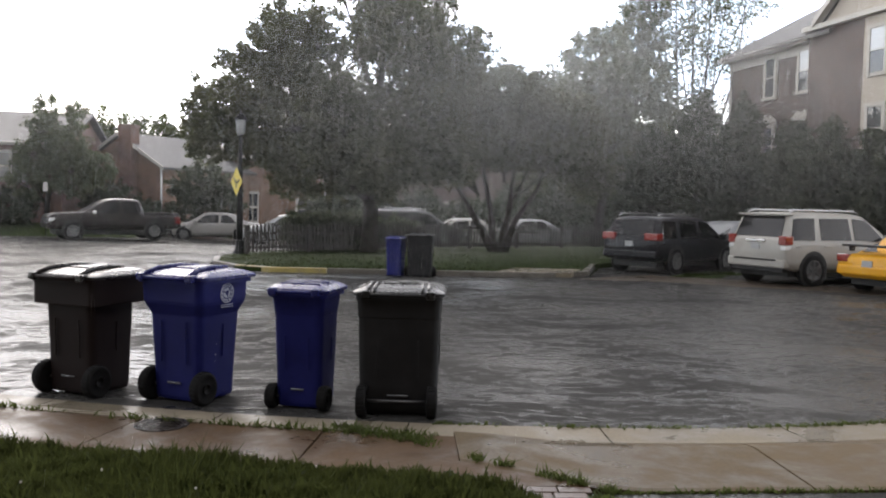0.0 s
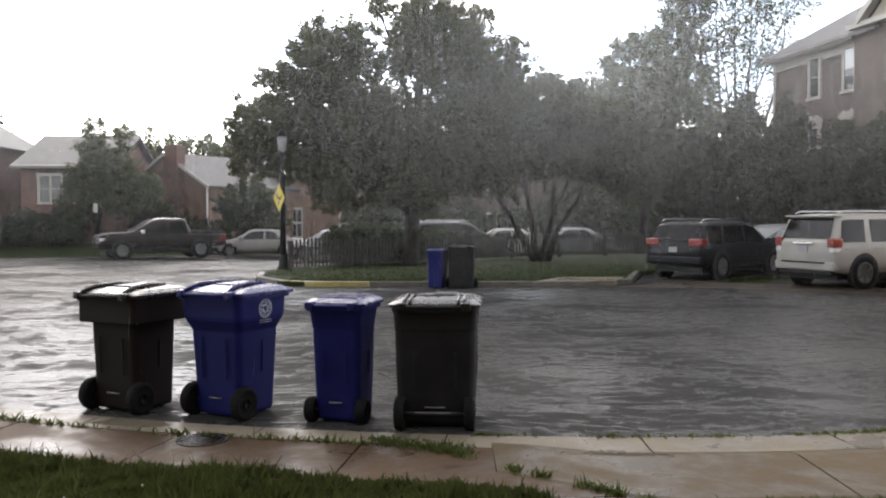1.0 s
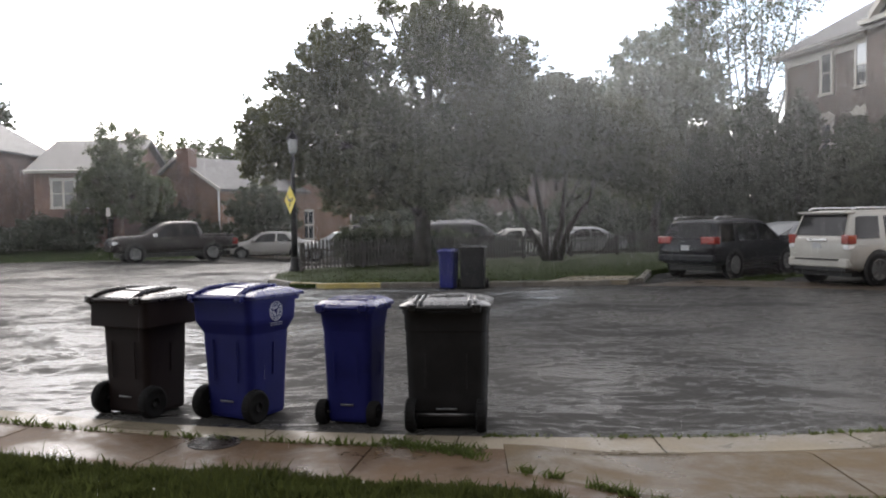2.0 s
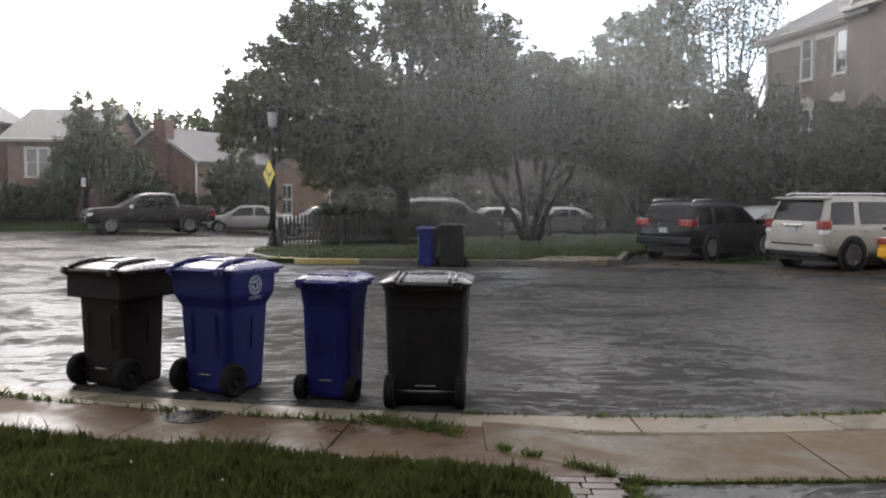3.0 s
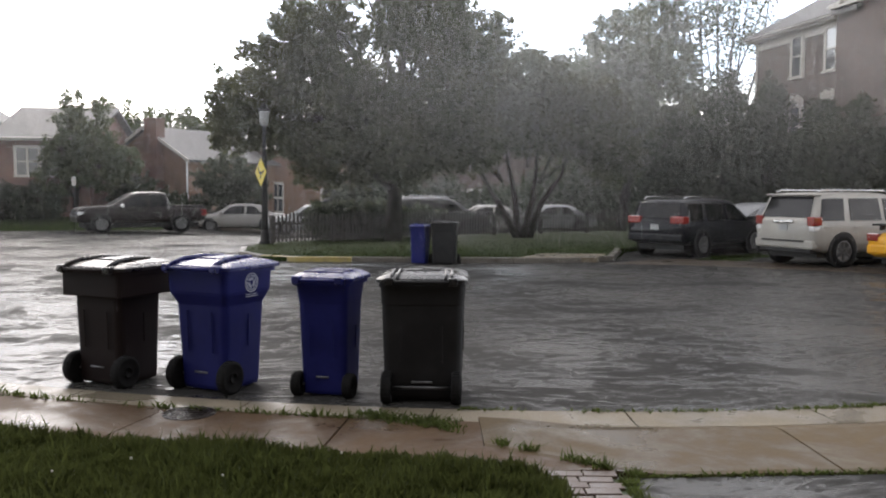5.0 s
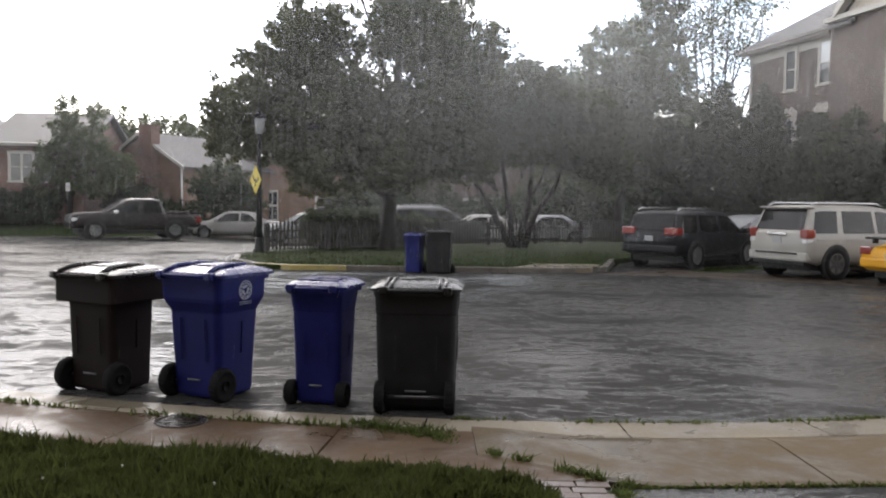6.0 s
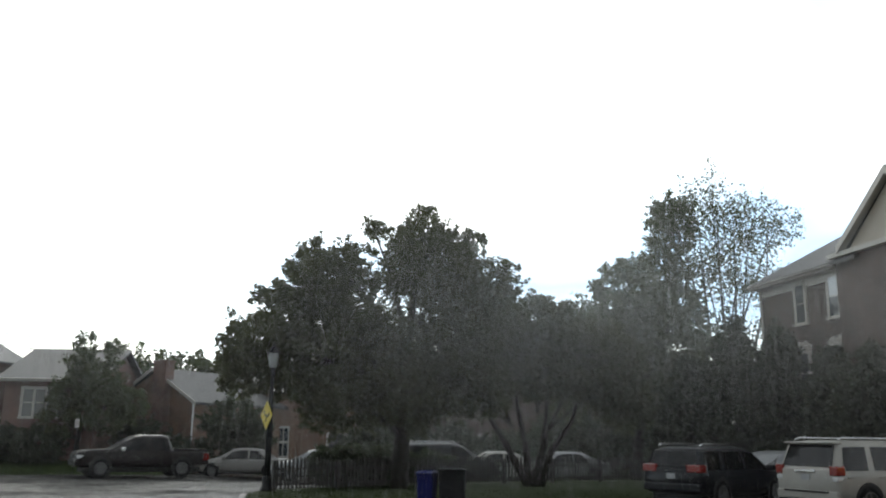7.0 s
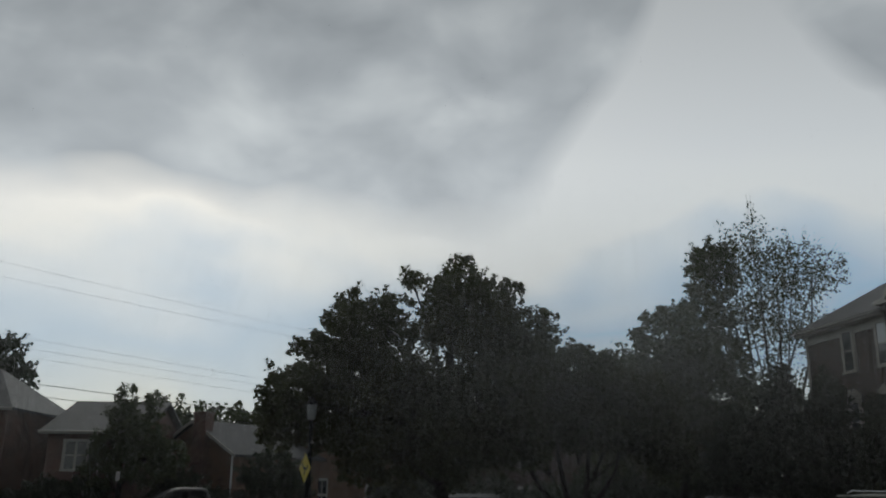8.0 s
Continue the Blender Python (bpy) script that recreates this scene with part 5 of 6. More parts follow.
plain_house(pose(-4.35, 56.0, 0.0, 0, 0, 3), "brown brick row house glimpsed behind the trees", 12.0, 9.0, 4.9, 7.0, BRICK_R, ROOF_D, [(1.6, 3.0, 1.0, 1.3, 1, False), (4.5, 3.0, 1.0, 1.3, 1, False), (7.3, 3.0, 1.0, 1.3, 1, False), (1.6, 0.6, 1.0, 1.3, 1, False), (7.3, 0.6, 1.0, 1.3, 1, False)])
plain_house(pose(8.0, 58.0, 0.0, 0, 0, 6), "brown brick row house far behind the trees", 11.0, 9.0, 4.9, 7.0, BRICK_R, ROOF_D, [(1.6, 3.0, 1.0, 1.3, 1, False), (5.0, 3.0, 1.0, 1.3, 1, False), (8.5, 3.0, 1.0, 1.3, 1, False)])


# ---- trees and shrubs ----
def leaf_mesh(name, centres, size, rng):
    """Folded leaf quads at the given centres."""
    n = len(centres)
    d = rng.normal(size=(n, 3)); d[:, 2] -= 0.35
    d /= np.linalg.norm(d, axis=1)[:, None]
    u = np.cross(d, rng.normal(size=(n, 3)))
    u /= np.linalg.norm(u, axis=1)[:, None]
    nn = np.cross(d, u)
    s = size * rng.uniform(0.6, 1.35, n)[:, None]
    c = np.asarray(centres)
    v = np.stack([c - d * s * 0.5, c + u * s * 0.42 + nn * s * 0.12 - d * s * 0.05, c + d * s * 0.55, c - u * s * 0.42 + nn * s * 0.12 - d * s * 0.05], 1).reshape(-1, 3)
    me = bpy.data.meshes.new(name)
    me.vertices.add(4 * n)
    me.vertices.foreach_set("co", v.astype(np.float32).ravel())
    me.loops.add(4 * n)
    me.loops.foreach_set("vertex_index", np.arange(4 * n, dtype=np.int32))
    me.polygons.add(n)
    me.polygons.foreach_set("loop_start", np.arange(0, 4 * n, 4, dtype=np.int32))
    me.update(calc_edges=True)
    me.validate()
    return me


def tree(m, label, lobes, stems, clumps, per_clump, size, mat, seed, spread=0.19, trunk_r=0.2, fork=0.45, shell=0.42, sprays=0.38, category="tree", name="tree", group="trees", swell=1.0):
    """lobes: (x, y, z, rx, ry, rz) from the foot of the tree; stems: lean directions of the main stems."""
    rng = np.random.default_rng(seed)
    t = thing(name, m, label, category, group)
    vol = np.array([l[3] * l[4] * l[5] for l in lobes]) ** 0.8
    share = np.maximum(1, (clumps * vol / vol.sum()).astype(int))
    verts, faces, pts, twigs = [], [], [], []
    for stem_i, (sx, sy, sh) in enumerate(stems):
        bend = rng.normal(size=2) * 0.1
        q = 1.7 if len(stems) > 2 else 1.0
        path = [(0 + 0.06 * stem_i * sx, 0.06 * stem_i * sy, -0.15), (sx * 0.25 * q + bend[0], sy * 0.25 * q + bend[1], sh * 0.35), (sx * min(0.6 * q, 0.85), sy * min(0.6 * q, 0.85), sh * 0.7), (sx, sy, sh)]
        r0 = trunk_r * (1.0 if len(stems) == 1 else 0.72)
        tube_into(verts, faces, path, [r0 * 1.25, r0 * 0.9, r0 * 0.6, r0 * 0.25], 9)
    for (cx, cy, cz, rx, ry, rz), k in zip(lobes, share):
        j = min(range(len(stems)), key=lambda q: hypot(stems[q][0] - cx, stems[q][1] - cy))
        sx, sy, sh = stems[j]
        f = min(0.95, max(0.25, fork + 0.35 * (cz / max(l[2] for l in lobes) - 0.5)))
        start = Vector((sx * f * f, sy * f * f, min(sh * f, max(0.5, cz - rz * 0.9))))
        end = Vector((cx, cy, cz + rz * 0.25))
        mid = start.lerp(end, 0.5) + Vector((0, 0, 0.18 * (end - start).length * 0.5))
        tube_into(verts, faces, [start, mid, end], [trunk_r * 0.38, trunk_r * 0.24, trunk_r * 0.09], 6)
        # sprays of leaves along short twigs that fill an uneven lobe and break its outline
        axes = np.array([rx, ry, rz]) * swell
        dirs = rng.normal(size=(k, 3))
        dirs /= np.linalg.norm(dirs, axis=1)[:, None]
        ph = rng.uniform(0, 2 * pi, 4)
        az, el = np.arctan2(dirs[:, 1], dirs[:, 0]), dirs[:, 2]
        rough = 1.0 + 0.13 * np.sin(3 * az + ph[0] + 2.0 * el) + 0.10 * np.sin(5 * az + ph[1] - 4.0 * el) + 0.09 * np.sin(7.0 * el + ph[2]) + 0.05 * np.sin(11 * az + ph[3])
        rad = (shell + (1.0 - shell) * rng.random(k) ** 0.5) * rough
        far = rng.random(k) < sprays * 0.25
        rad[far] *= rng.uniform(1.0, 1.10, far.sum())
        foot = np.array([cx, cy, cz]) + dirs * rad[:, None] * axes * 0.92
        lead = dirs * 0.8 + rng.normal(size=(k, 3)) * 0.45 + np.array([0, 0, 0.28])
        lead /= np.linalg.norm(lead, axis=1)[:, None]
        long = spread * rng.uniform(1.3, 3.4, k) * np.clip(min(axes), 0.55, 1.4)
        for q in range(0, k, 3):
            e = Vector(foot[q] + lead[q] * long[q])
            s = mid.lerp(end, 0.3 + 0.7 * rng.random())
            tube_into(verts, faces, [s, s.lerp(e, 0.55) + Vector((0, 0, 0.08)), e], [trunk_r * 0.07, trunk_r * 0.05, 0.006], 4)
        cnt = rng.poisson(per_clump, k)
        idx = np.repeat(np.arange(k), cnt)
        u = rng.random(len(idx))
        wide = (spread * 0.62 * (1.15 - 0.6 * u))[:, None]
        pts.append(foot[idx] + lead[idx] * (long[idx] * (u - 0.15))[:, None] + np.clip(rng.normal(size=(len(idx), 3)), -1.8, 1.8) * wide * np.array([1, 1, 0.8]))
    part("trunk", mesh_from("trunk", verts, faces, True), BARK, t)
    allp = np.concatenate(pts)
    allp = allp[allp[:, 2] > 0.06]
    part("crown", leaf_mesh("crown", allp, size, rng), mat, t)
    return t


def at_foot(fx, fy, lobes):
    return [(x - fx, y - fy, z, a, b, c) for x, y, z, a, b, c in lobes]


main_lobes = at_foot(-1.35, 28.9, [(-0.7, 28.5, 7.3, 1.9, 2.2, 1.75), (-3.7, 28.3, 6.8, 1.6, 1.9, 1.35), (1.15, 28.5, 6.4, 1.4, 1.9, 1.4), (-5.7, 28.2, 4.7, 1.7, 1.8, 1.15), (-3.0, 28.6, 4.7, 2.4, 2.4, 1.8), (0.4, 28.6, 4.5, 2.0, 2.3, 1.9), (-3.3, 27.9, 2.7, 1.5, 1.6, 1.2), (-0.9, 28.0, 3.1, 2.0, 2.0, 1.4), (-4.6, 28.4, 6.1, 1.2, 1.2, 1.0), (1.4, 28.2, 3.0, 1.0, 1.4, 0.9), (-0.62, 28.5, 8.95, 0.5, 0.5, 0.55), (-2.4, 28.5, 8.5, 0.55, 0.5, 0.5), (-4.55, 28.4, 7.75, 0.4, 0.4, 0.5), (-5.7, 28.3, 6.1, 0.8, 0.7, 0.55), (1.05, 28.5, 8.05, 0.5, 0.5, 0.45), (2.1, 28.5, 7.2, 0.4, 0.4, 0.45), (-6.9, 28.2, 4.5, 0.7, 0.6, 0.5), (-5.5, 28.1, 3.8, 1.3, 1.2, 0.7), (-6.4, 28.1, 3.45, 1.05, 0.9, 0.62), (-4.7, 28.0, 3.3, 1.2, 1.0, 0.7), (-7.0, 28.2, 3.9, 0.6, 0.6, 0.5)])
tree(pose(-1.35, 28.9, 0.10), "broad maple with dense dark wet foliage on the green", main_lobes, [(0.5, -0.2, 7.8)], 2500, 42, 0.118, LEAF, 11, trunk_r=0.24, spread=0.18, swell=0.88, shell=0.28)
tree(pose(3.15, 31.0, 0.10), "low spreading multi-stemmed ornamental tree by the fence", at_foot(3.15, 31.0, [(3.3, 31, 5.3, 2.0, 2.0, 1.35), (1.3, 31, 4.2, 1.6, 1.6, 1.4), (5.4, 31.5, 4.3, 1.8, 1.8, 1.6), (3.3, 30.8, 3.8, 2.3, 1.7, 0.85), (0.6, 31, 3.2, 1.2, 1.4, 0.9), (6.4, 31.2, 3.2, 1.2, 1.4, 1.0), (3.45, 31, 6.5, 0.35, 0.4, 0.4), (4.25, 31, 6.1, 0.4, 0.4, 0.35)]), [(-1.7, -0.2, 3.4), (-0.5, 0.3, 4.0), (0.7, -0.2, 4.0), (1.8, 0.1, 3.3)], 1500, 36, 0.12, LEAF, 12, trunk_r=0.17, fork=0.6, swell=0.9)
tree(pose(8.1, 36.8, 0.10), "leafy broadleaf tree behind the parked black SUV", at_foot(8.1, 36.8, [(7.9, 37, 7.4, 1.8, 1.9, 1.7), (6.4, 36.6, 5.6, 1.7, 1.8, 1.6), (9.6, 36.6, 6.0, 2.2, 2.0, 2.0), (8.0, 36, 3.9, 2.6, 2.0, 1.9), (10.6, 36, 3.4, 2.0, 1.8, 1.8), (5.6, 36, 3.6, 1.3, 1.3, 1.2), (8.05, 37, 9.0, 0.45, 0.45, 0.5), (6.85, 37, 8.0, 0.5, 0.5, 0.5)]), [(0.2, 0, 6.8)], 1350, 34, 0.14, LEAF_B, 13, trunk_r=0.2, swell=0.9)
tree(pose(12.9, 39.5, 0.10), "tall thin-leaved tree with slender upright stems", at_foot(12.9, 39.5, [(10.9, 39.5, 11.5, 1.2, 1.4, 1.7), (10.1, 39.5, 9.3, 1.3, 1.2, 1.3), (10.8, 39.5, 7.8, 1.2, 1.2, 1.2)]), [(-2.2, 0, 11.9), (-1.5, 0.3, 9.5)], 430, 34, 0.13, LEAF_B, 14, trunk_r=0.13, swell=0.92)
tree(pose(13.3, 40.2, 0.10), "airy tall tree with sparse fluttering leaves against the sky", at_foot(13.3, 40.2, [(13.0, 40.2, 12.5, 1.4, 1.4, 1.6), (14.9, 40.2, 11.7, 1.5, 1.4, 1.5), (12.4, 40.2, 9.6, 1.3, 1.3, 1.7), (14.2, 40.2, 9.2, 1.7, 1.4, 1.6), (16.3, 40.2, 11.9, 0.8, 0.8, 0.8), (13.4, 40.0, 5.6, 1.6, 1.2, 1.5)]), [(-1.0, 0, 12.5), (0.0, 0.2, 12.4), (0.8, 0.2, 12.0), (2.4, 0, 11.8)], 640, 16, 0.125, LEAF_B, 15, trunk_r=0.12, spread=0.36, shell=0.0, sprays=0.15)
for i, (x, y, h, w) in enumerate(((10.5, 31.2, 6.4, 1.25), (11.8, 30.4, 5.9, 1.3), (12.8, 28.6, 5.0, 1.05), (13.1, 26.6, 4.7, 1.25), (14.1, 25.4, 4.4, 1.2), (9.0, 31.8, 4.8, 1.2))):
    lob = [(0, 0, h * 0.16, w, w, h * 0.17), (0.05, 0, h * 0.38, w * 0.95, w * 0.95, h * 0.2), (-0.05, 0, h * 0.60, w * 0.80, w * 0.80, h * 0.19), (0.12, 0, h * 0.80, w * 0.48, w * 0.48, h * 0.16)]
    tree(pose(x, y, 0.10), "dark dense evergreen beside the brick town house", lob, [(0, 0, h * 0.9)], 560, 40, 0.12, LEAF_D, 30 + i, trunk_r=0.11, group="evergreens", spread=0.2, sprays=0.12)
tree(pose(-17.6, 42.4, 0.45), "narrow upright tree in front of the brick house", [(0.05, 0, 5.45, 0.50, 0.45, 0.75), (0, 0, 4.4, 0.85, 0.7, 1.0), (1.40, 0.2, 5.1, 0.55, 0.5, 0.85), (-0.5, 0, 3.2, 1.0, 0.9, 0.9), (0.8, 0, 3.6, 1.3, 1.1, 1.0), (1.2, 0, 2.3, 1.5, 1.2, 1.1), (-0.9, 0, 2.0, 1.0, 0.9, 1.1), (2.4, 0.3, 2.7, 0.9, 0.8, 0.9)], [(0, 0, 5.4), (1.2, 0.1, 4.8)], 700, 32, 0.12, LEAF_B, 21, trunk_r=0.12, swell=0.92)
tree(pose(-10.7, 45.2, 0.35), "rounded dark shrub tree in front of the tan house", [(0, 0, 2.1, 1.5, 1.3, 1.15), (-0.6, 0, 1.2, 1.3, 1.2, 0.9), (0.9, 0.2, 1.3, 1.2, 1.1, 0.9)], [(0, 0, 1.8)], 320, 30, 0.16, LEAF_D, 22, trunk_r=0.09)
for i, (x, y, w, h) in enumerate(((-20.9, 42.1, 1.3, 1.25), (-19.1, 42.1, 1.3, 1.35), (-22.6, 41.5, 0.8, 0.9), (-26.6, 41.0, 0.9, 2.2), (-15.4, 44.5, 1.4, 1.5), (-13.6, 45.0, 1.2, 1.2))):
    tree(pose(x, y, lawn_height(x, y)), "clipped dark foundation shrub by the brick house", [(0, 0, h * 0.6, w, w * 0.7, h * 0.7)], [(0, 0, h * 0.6)], 190, 34, 0.12, LEAF_D, 40 + i, trunk_r=0.04, group="shrubs", name="shrub", category="shrub", sprays=0.1)
for i, (x, y, w, h) in enumerate(((-3.5, 28.9, 0.75, 1.0), (-2.5, 29.7, 0.8, 1.05), (-1.6, 30.4, 0.75, 1.0), (-0.3, 31.5, 0.7, 0.9))):
    tree(pose(x, y, 0.10), "dark bushy shrub growing against the picket fence", [(0, 0, h * 0.62, w, w * 0.7, h * 0.6)], [(0, 0, h * 0.6)], 150, 30, 0.12, LEAF_D, 80 + i, trunk_r=0.04, group="fence shrubs", name="shrub", category="shrub", sprays=0.1)
# made-up foliage that brings gloom to the background below the near crowns
for i, (x, h, w) in enumerate(((-3.4, 3.6, 1.9), (0.2, 3.0, 1.9), (3.8, 2.6, 1.9), (7.4, 4.0, 2.0), (11.0, 4.2, 2.0), (14.6, 4.4, 2.0))):
    tree(pose(x, 50.2 + 0.25 * i, -0.35), "leafy hedge tree added to darken the view before the far row houses", [(0, 0, h * 0.55, w, w * 0.7, h * 0.42), (w * 0.6, 0, h * 0.4, w * 0.8, w * 0.6, h * 0.3), (-w * 0.6, 0, h * 0.4, w * 0.8, w * 0.6, h * 0.3)], [(0, 0, h * 0.6)], 330, 26, 0.19, LEAF_D, 90 + i, trunk_r=0.09, group="hedge trees", sprays=0.15)
tree(pose(-30.6, 52.0, 0.2), "dark tree rising behind the hipped house", [(0.6, 0, 8.9, 1.9, 1.8, 1.6), (1.6, 0, 7.6, 1.6, 1.5, 1.5), (-1.5, 0, 7.0, 2.0, 1.6, 1.5)], [(0, 0, 7.5)], 320, 30, 0.22, LEAF_D, 51, trunk_r=0.2)
for i, (x, y, h, w) in enumerate(((-22.5, 62, 7.4, 1.8), (-20.0, 64, 7.6, 1.7), (-16.6, 63, 7.5, 1.8), (-12.4, 64, 7.8, 2.3), (0.5, 66, 8.2, 3.0), (8, 66, 9.0, 3.0), (16, 66, 9.5, 3.0))):
    tree(pose(x, y, 0.0), "distant broadleaf tree behind the houses", [(0, 0, h * 0.72, w, w, h * 0.26), (w * 0.7, 0, h * 0.6, w * 0.7, w * 0.7, h * 0.2), (-w * 0.7, 0, h * 0.6, w * 0.7, w * 0.7, h * 0.22)], [(0, 0, h * 0.7)], 240, 24, 0.26, LEAF_B, 60 + i, trunk_r=0.18, spread=0.34)

# ---- overhead wires, strung high across the street ----
def wire(a, b, sag, r, label):
    pts = [tuple(Vector(a).lerp(Vector(b), t) - Vector((0, 0, sag * 4 * t * (1 - t)))) for t in [i / 16 for i in range(17)]]
    return tagged(part("overhead_wire", tube(pts, r, 5), BLACK_PAINT), label, "wire", "overhead wires", kind="structure")


for za, zb in ((19.65, 10.84), (18.40, 10.35)):
    wire((-44, 60, za), (-4, 60, zb), 0.15, 0.007, "thin overhead cable sagging across the sky")
for za, zb, r in ((13.77, 7.34, 0.008), (12.90, 7.05, 0.008), (12.30, 6.47, 0.008), (10.21, 5.38, 0.026), (9.28, 4.76, 0.026)):
    wire((-44, 60, za), (-4, 60, zb), 0.05, r, "thin power line across the low sky")


# ---- clay pavers at the corner of the drive ----
paver_path = thing("paver_path", pose(0, 0, 0), "strip of wet worn clay pavers beside the drive", "path", kind="structure")
part("bed", slab([(0.655, 4.955), (0.95, 4.955), (1.155, 4.84), (1.055, 4.2), (0.995, 2.0), (0.60, 2.0), (0.655, 4.2)], -0.05, WALK_Z - 0.02), SOIL, paver_path)
brick_me = bpy.data.meshes.new("paver")
bm = boxed(-0.047, 0.047, -0.097, 0.097, -0.03, 0.0, 0.006)
bm.to_mesh(brick_me)
bm.free()
brick_me.materials.append(PAVER)
for r_ in range(13):
    for c_ in range(2):
        yy = 4.90 - 0.102 * r_
        xx = 0.765 + 0.203 * c_ - (0.04 if r_ % 2 else 0.0)
        part("paver", brick_me, PAVER, paver_path, m=pose(xx, yy, WALK_Z + random.uniform(-0.006, 0.003), 0, 0, 90 + random.uniform(-2, 2)))

SILT = surface("wet brown silt", [(0.030, 0.024, 0.019), (0.062, 0.048, 0.036), (0.10, 0.079, 0.058)], 1.6, (0.22, 0.6), 0.4, 40, spec=0.16)
silt_rng = random.Random(44)
silt_turns = [(4.0, 20.95), (6.4, 22.5), (8.0, 21.7), (8.9, 21.1), (10.9, 19.6), (12.5, 18.2), (11.4, 16.9), (9.6, 18.5), (8.2, 19.4), (6.8, 20.1), (5.2, 20.6)]
silt_edge = []
for (xa, ya), (xb, yb) in zip(silt_turns, silt_turns[1:] + silt_turns[:1]):
    for k in range(7):
        silt_edge.append((lerp(xa, xb, k / 7) + silt_rng.uniform(-0.10, 0.10), lerp(ya, yb, k / 7) + silt_rng.uniform(-0.13, 0.13)))
tagged(part("silt", slab(silt_edge, -0.02, 0.007), SILT), "brown silt washed across the mouth of the parking bays", "silt", kind="structure")
tagged(part("verge", slab([(6.9, 22.3), (8.05, 21.75), (8.7, 22.9), (9.6, 23.5), (9.3, 24.2), (8.2, 23.6)], -0.02, 0.014), LAWN_FAR), "muddy grass verge between the parked SUVs", "verge", kind="structure")
spots = []
for _ in range(500):
    u, v = random.random(), random.random()
    spots.append((lerp(7.2, 9.0, u) + 0.2 * v, lerp(22.2, 23.4, u) + lerp(-0.15, 0.45, v), 0.01, random.uniform(0.5, 1.0)))
blades("verge_grass", spots, 0.09, GRASS_FAR, "thin wet grass on the muddy verge", "grass", width=0.014)


def broadleaf(m, count, size, seed):
    """A low clump of broad pointed leaves."""
    rng = random.Random(seed)
    w = thing("broadleaf_weed", m, "dark broad-leaved weed at the edge of the lawn", "weed", "broadleaf weeds")
    for _ in range(count):
        a, l, up = rng.uniform(0, 2 * pi), size * rng.uniform(0.7, 1.2), rng.uniform(0.4, 1.0)
        d, sd = Vector((cos(a), sin(a), 0)), Vector((-sin(a), cos(a), 0))
        rows = []
        for t, wd in ((0.0, 0.02), (0.3, 0.26), (0.6, 0.30), (0.85, 0.16), (1.0, 0.01)):
            c = d * (l * t) + Vector((0, 0, l * up * t * (1.25 - 0.75 * t)))
            rows += [c - sd * wd * l, c + Vector((0, 0, -0.03 * l)), c + sd * wd * l]
        faces = [(3 * k + j, 3 * k + j + 1, 3 * k + j + 4, 3 * k + j + 3) for k in range(4) for j in range(2)]
        part("leaf", mesh_from("leaf", rows, faces, True), LEAF_D, w)
    return w


for k, (x, y) in enumerate(((0.20, 5.06), (0.30, 5.02), (0.42, 4.98), (0.36, 4.88))):
    broadleaf(pose(x, y, WALK_Z - 0.01), 9, 0.085, 70 + k)


def clover(x, y):
    c = thing("clover_flower", pose(x, y, WALK_Z), "small white clover flower in the wet lawn", "flower", "clover flowers")
    part("stalk", tube([(0, 0, -0.01), (0.004, 0, 0.06), (0.002, 0.004, 0.10)], 0.0018, 5), GRASS, c)
    part("flower_head", lathe([(0.002, 0.096), (0.006, 0.10), (0.0075, 0.105), (0.005, 0.110), (0.001, 0.112)], 8), TRIM, c)


for x, y in ((-1.75, 4.85), (-2.1, 4.62), (-0.55, 4.95), (-1.15, 4.55)):
    clover(x, y)


# ---- falling rain over the court, massed to stand in for haze ----
VEIL_WIDTH = 0.43


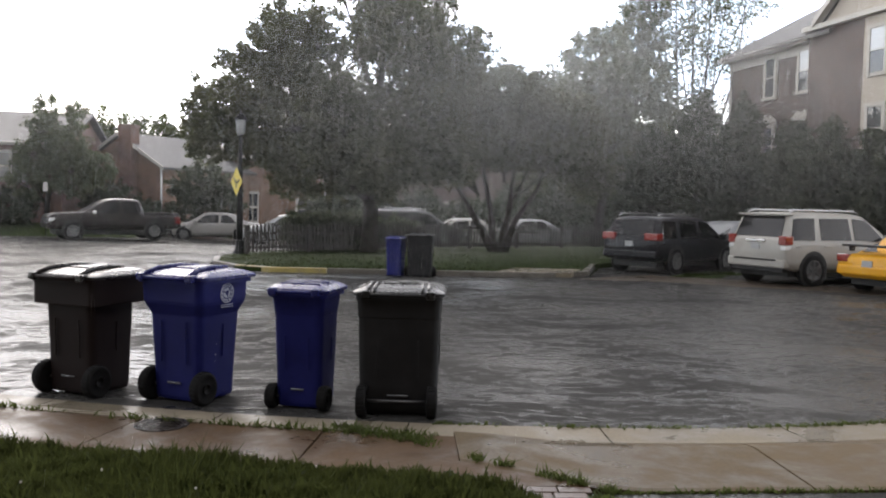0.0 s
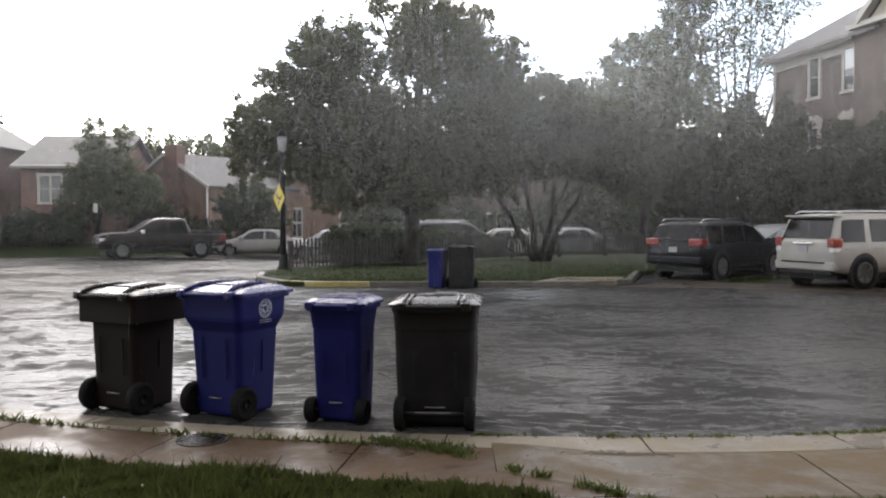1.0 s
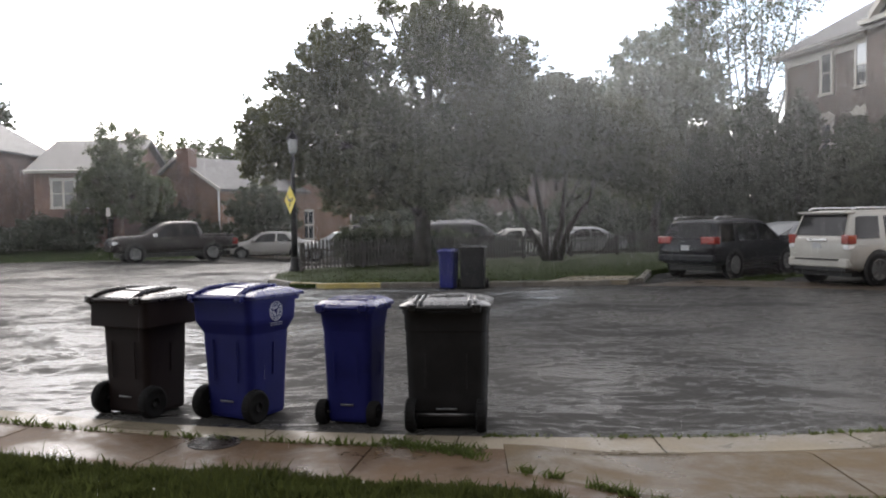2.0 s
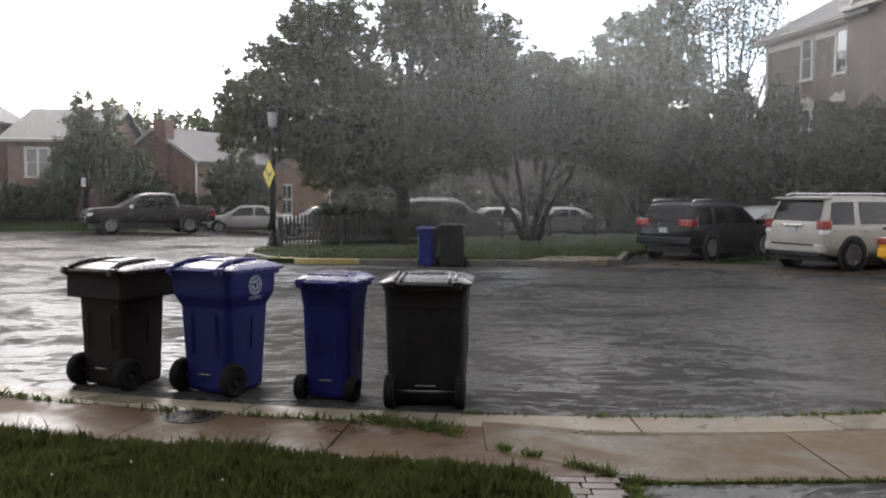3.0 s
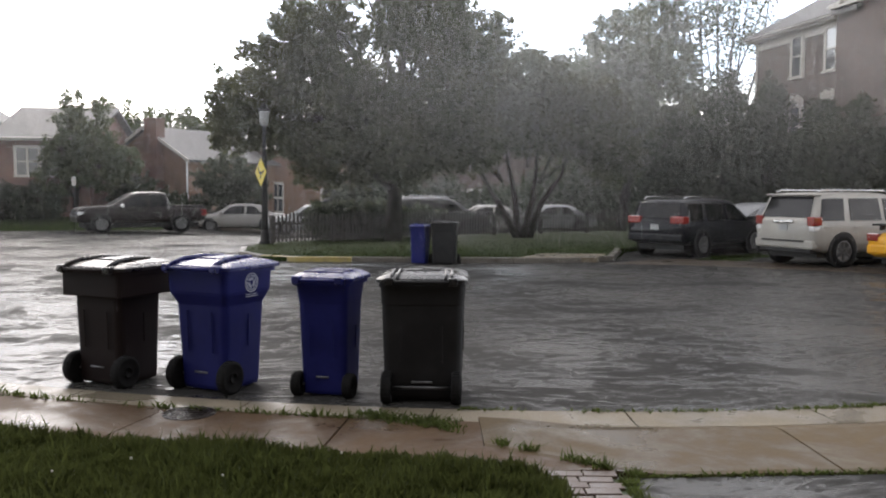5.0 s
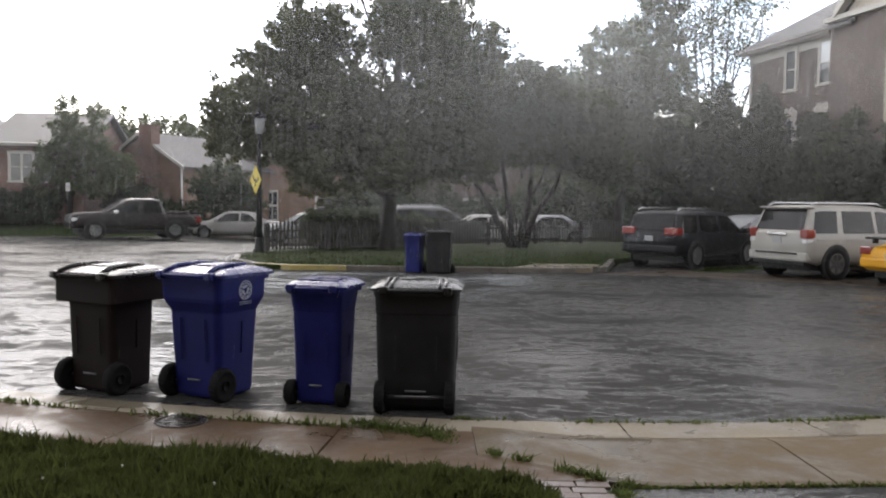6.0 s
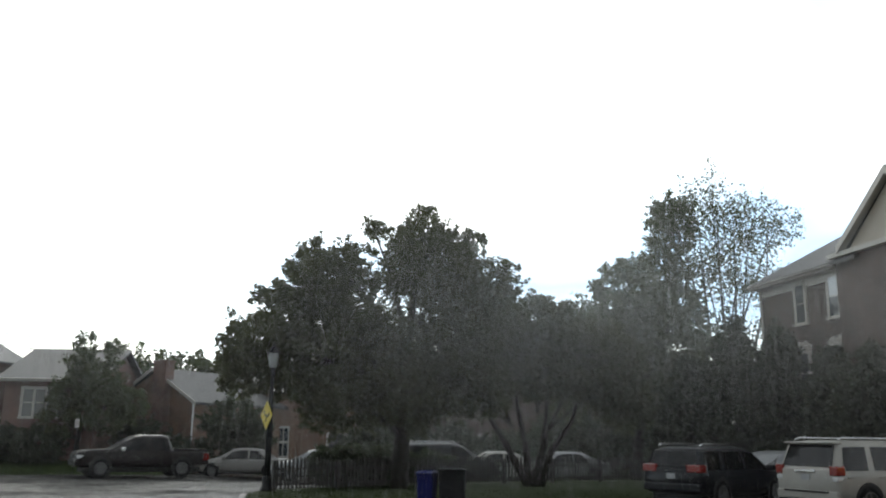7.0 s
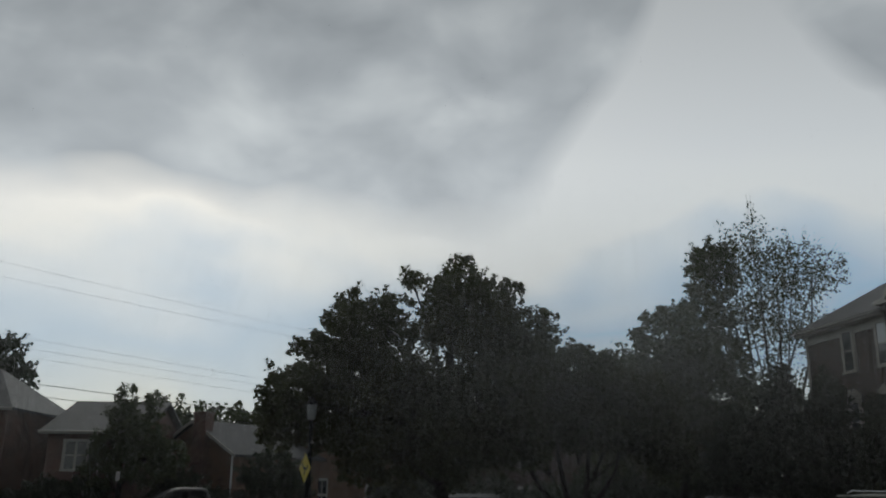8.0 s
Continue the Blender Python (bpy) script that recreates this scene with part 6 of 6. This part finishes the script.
def rain(seed):
    """Hair-thin pale streaks, built in arrays: rain massed as a haze veil, sparser to the west and over the near
    gutter.
    """
    rng = np.random.default_rng(seed)
    count = 4200000
    y = rng.uniform(17.0, 37.0, count)
    x = rng.uniform(-1, 1, count) * (2.0 + y * 0.60)
    z = rng.uniform(-0.6, 1.0, count) * (2.0 + y * 0.46)
    bearing, climb_ = x / y, z / y
    # haze put into streak density: sparse low down and to the west, denser overhead and beyond the parked cars
    west = (0.24 + 0.76 * np.clip((bearing + 0.26) / 0.30, 0, 1)) * (1.0 - 0.30 * np.clip((bearing - 0.10) / 0.18, 0, 1))
    low = 0.18 + 0.82 * np.clip((z - 0.8) / (0.20 * y), 0, 1) + 0.16 * np.clip((y - 25.5) / 1.5, 0, 1)
    thin = 1.0 - np.clip((climb_ - 0.19) / 0.22, 0, 1)
    keep = (rng.random(count) < west * low * thin) & (z > 0.02)
    x, y, z = x[keep], y[keep], z[keep]
    near = 420
    ny = rng.uniform(4.2, 12.0, near)
    x = np.concatenate([x, rng.uniform(-1, 1, near) * (1.0 + ny * 0.60)])
    y = np.concatenate([y, ny])
    z = np.concatenate([z, rng.uniform(0.02, 6.0, near)])
    count = len(x)
    ln = rng.uniform(0.35, 1.15, count)
    ln[-near:] *= 0.22
    w = rng.uniform(0.00012, 0.00023, count) * np.clip(y / 15.0, 1.0, 3.0) * VEIL_WIDTH
    w[-near:] *= 0.7 / VEIL_WIDTH
    turn = rng.uniform(-0.9, 0.9, count)
    side = np.stack([np.cos(turn), np.sin(turn), np.zeros(count)], 1) * w[:, None]
    lo = np.stack([x, y, z], 1)
    hi = lo + np.stack([0.05 * ln, 0.02 * ln, ln], 1)
    v = np.stack([lo - side, lo + side, hi], 1).reshape(-1, 3)
    f = np.arange(count * 3)
    me = bpy.data.meshes.new("rain")
    me.vertices.add(len(v))
    me.vertices.foreach_set("co", v.astype(np.float32).ravel())
    me.loops.add(len(f))
    me.loops.foreach_set("vertex_index", f.astype(np.int32))
    me.polygons.add(len(f) // 3)
    me.polygons.foreach_set("loop_start", np.arange(0, len(f), 3, dtype=np.int32))
    me.update(calc_edges=True)
    return me


# pale scattering streaks that lift the dark tones behind them like haze
RAIN_VEIL = bpy.data.materials.new("falling water and haze veil")
RAIN_VEIL.use_nodes = True
add = nodes_of(RAIN_VEIL.node_tree)
shine = add("ShaderNodeBsdfDiffuse", {"Color": (0.80, 0.80, 0.80, 1)})
scatter = add("ShaderNodeBsdfTranslucent", {"Color": (0.90, 0.90, 0.90, 1)})
mixed = add("ShaderNodeMixShader", {0: 0.7, 1: shine.outputs[0], 2: scatter.outputs[0]})
add("ShaderNodeOutputMaterial", {"Surface": mixed.outputs[0]})
tagged(part("rain", rain(5), RAIN_VEIL), "fine pale streaks of heavy rain, massed into a haze veil over the court", "rain", kind="stuff")
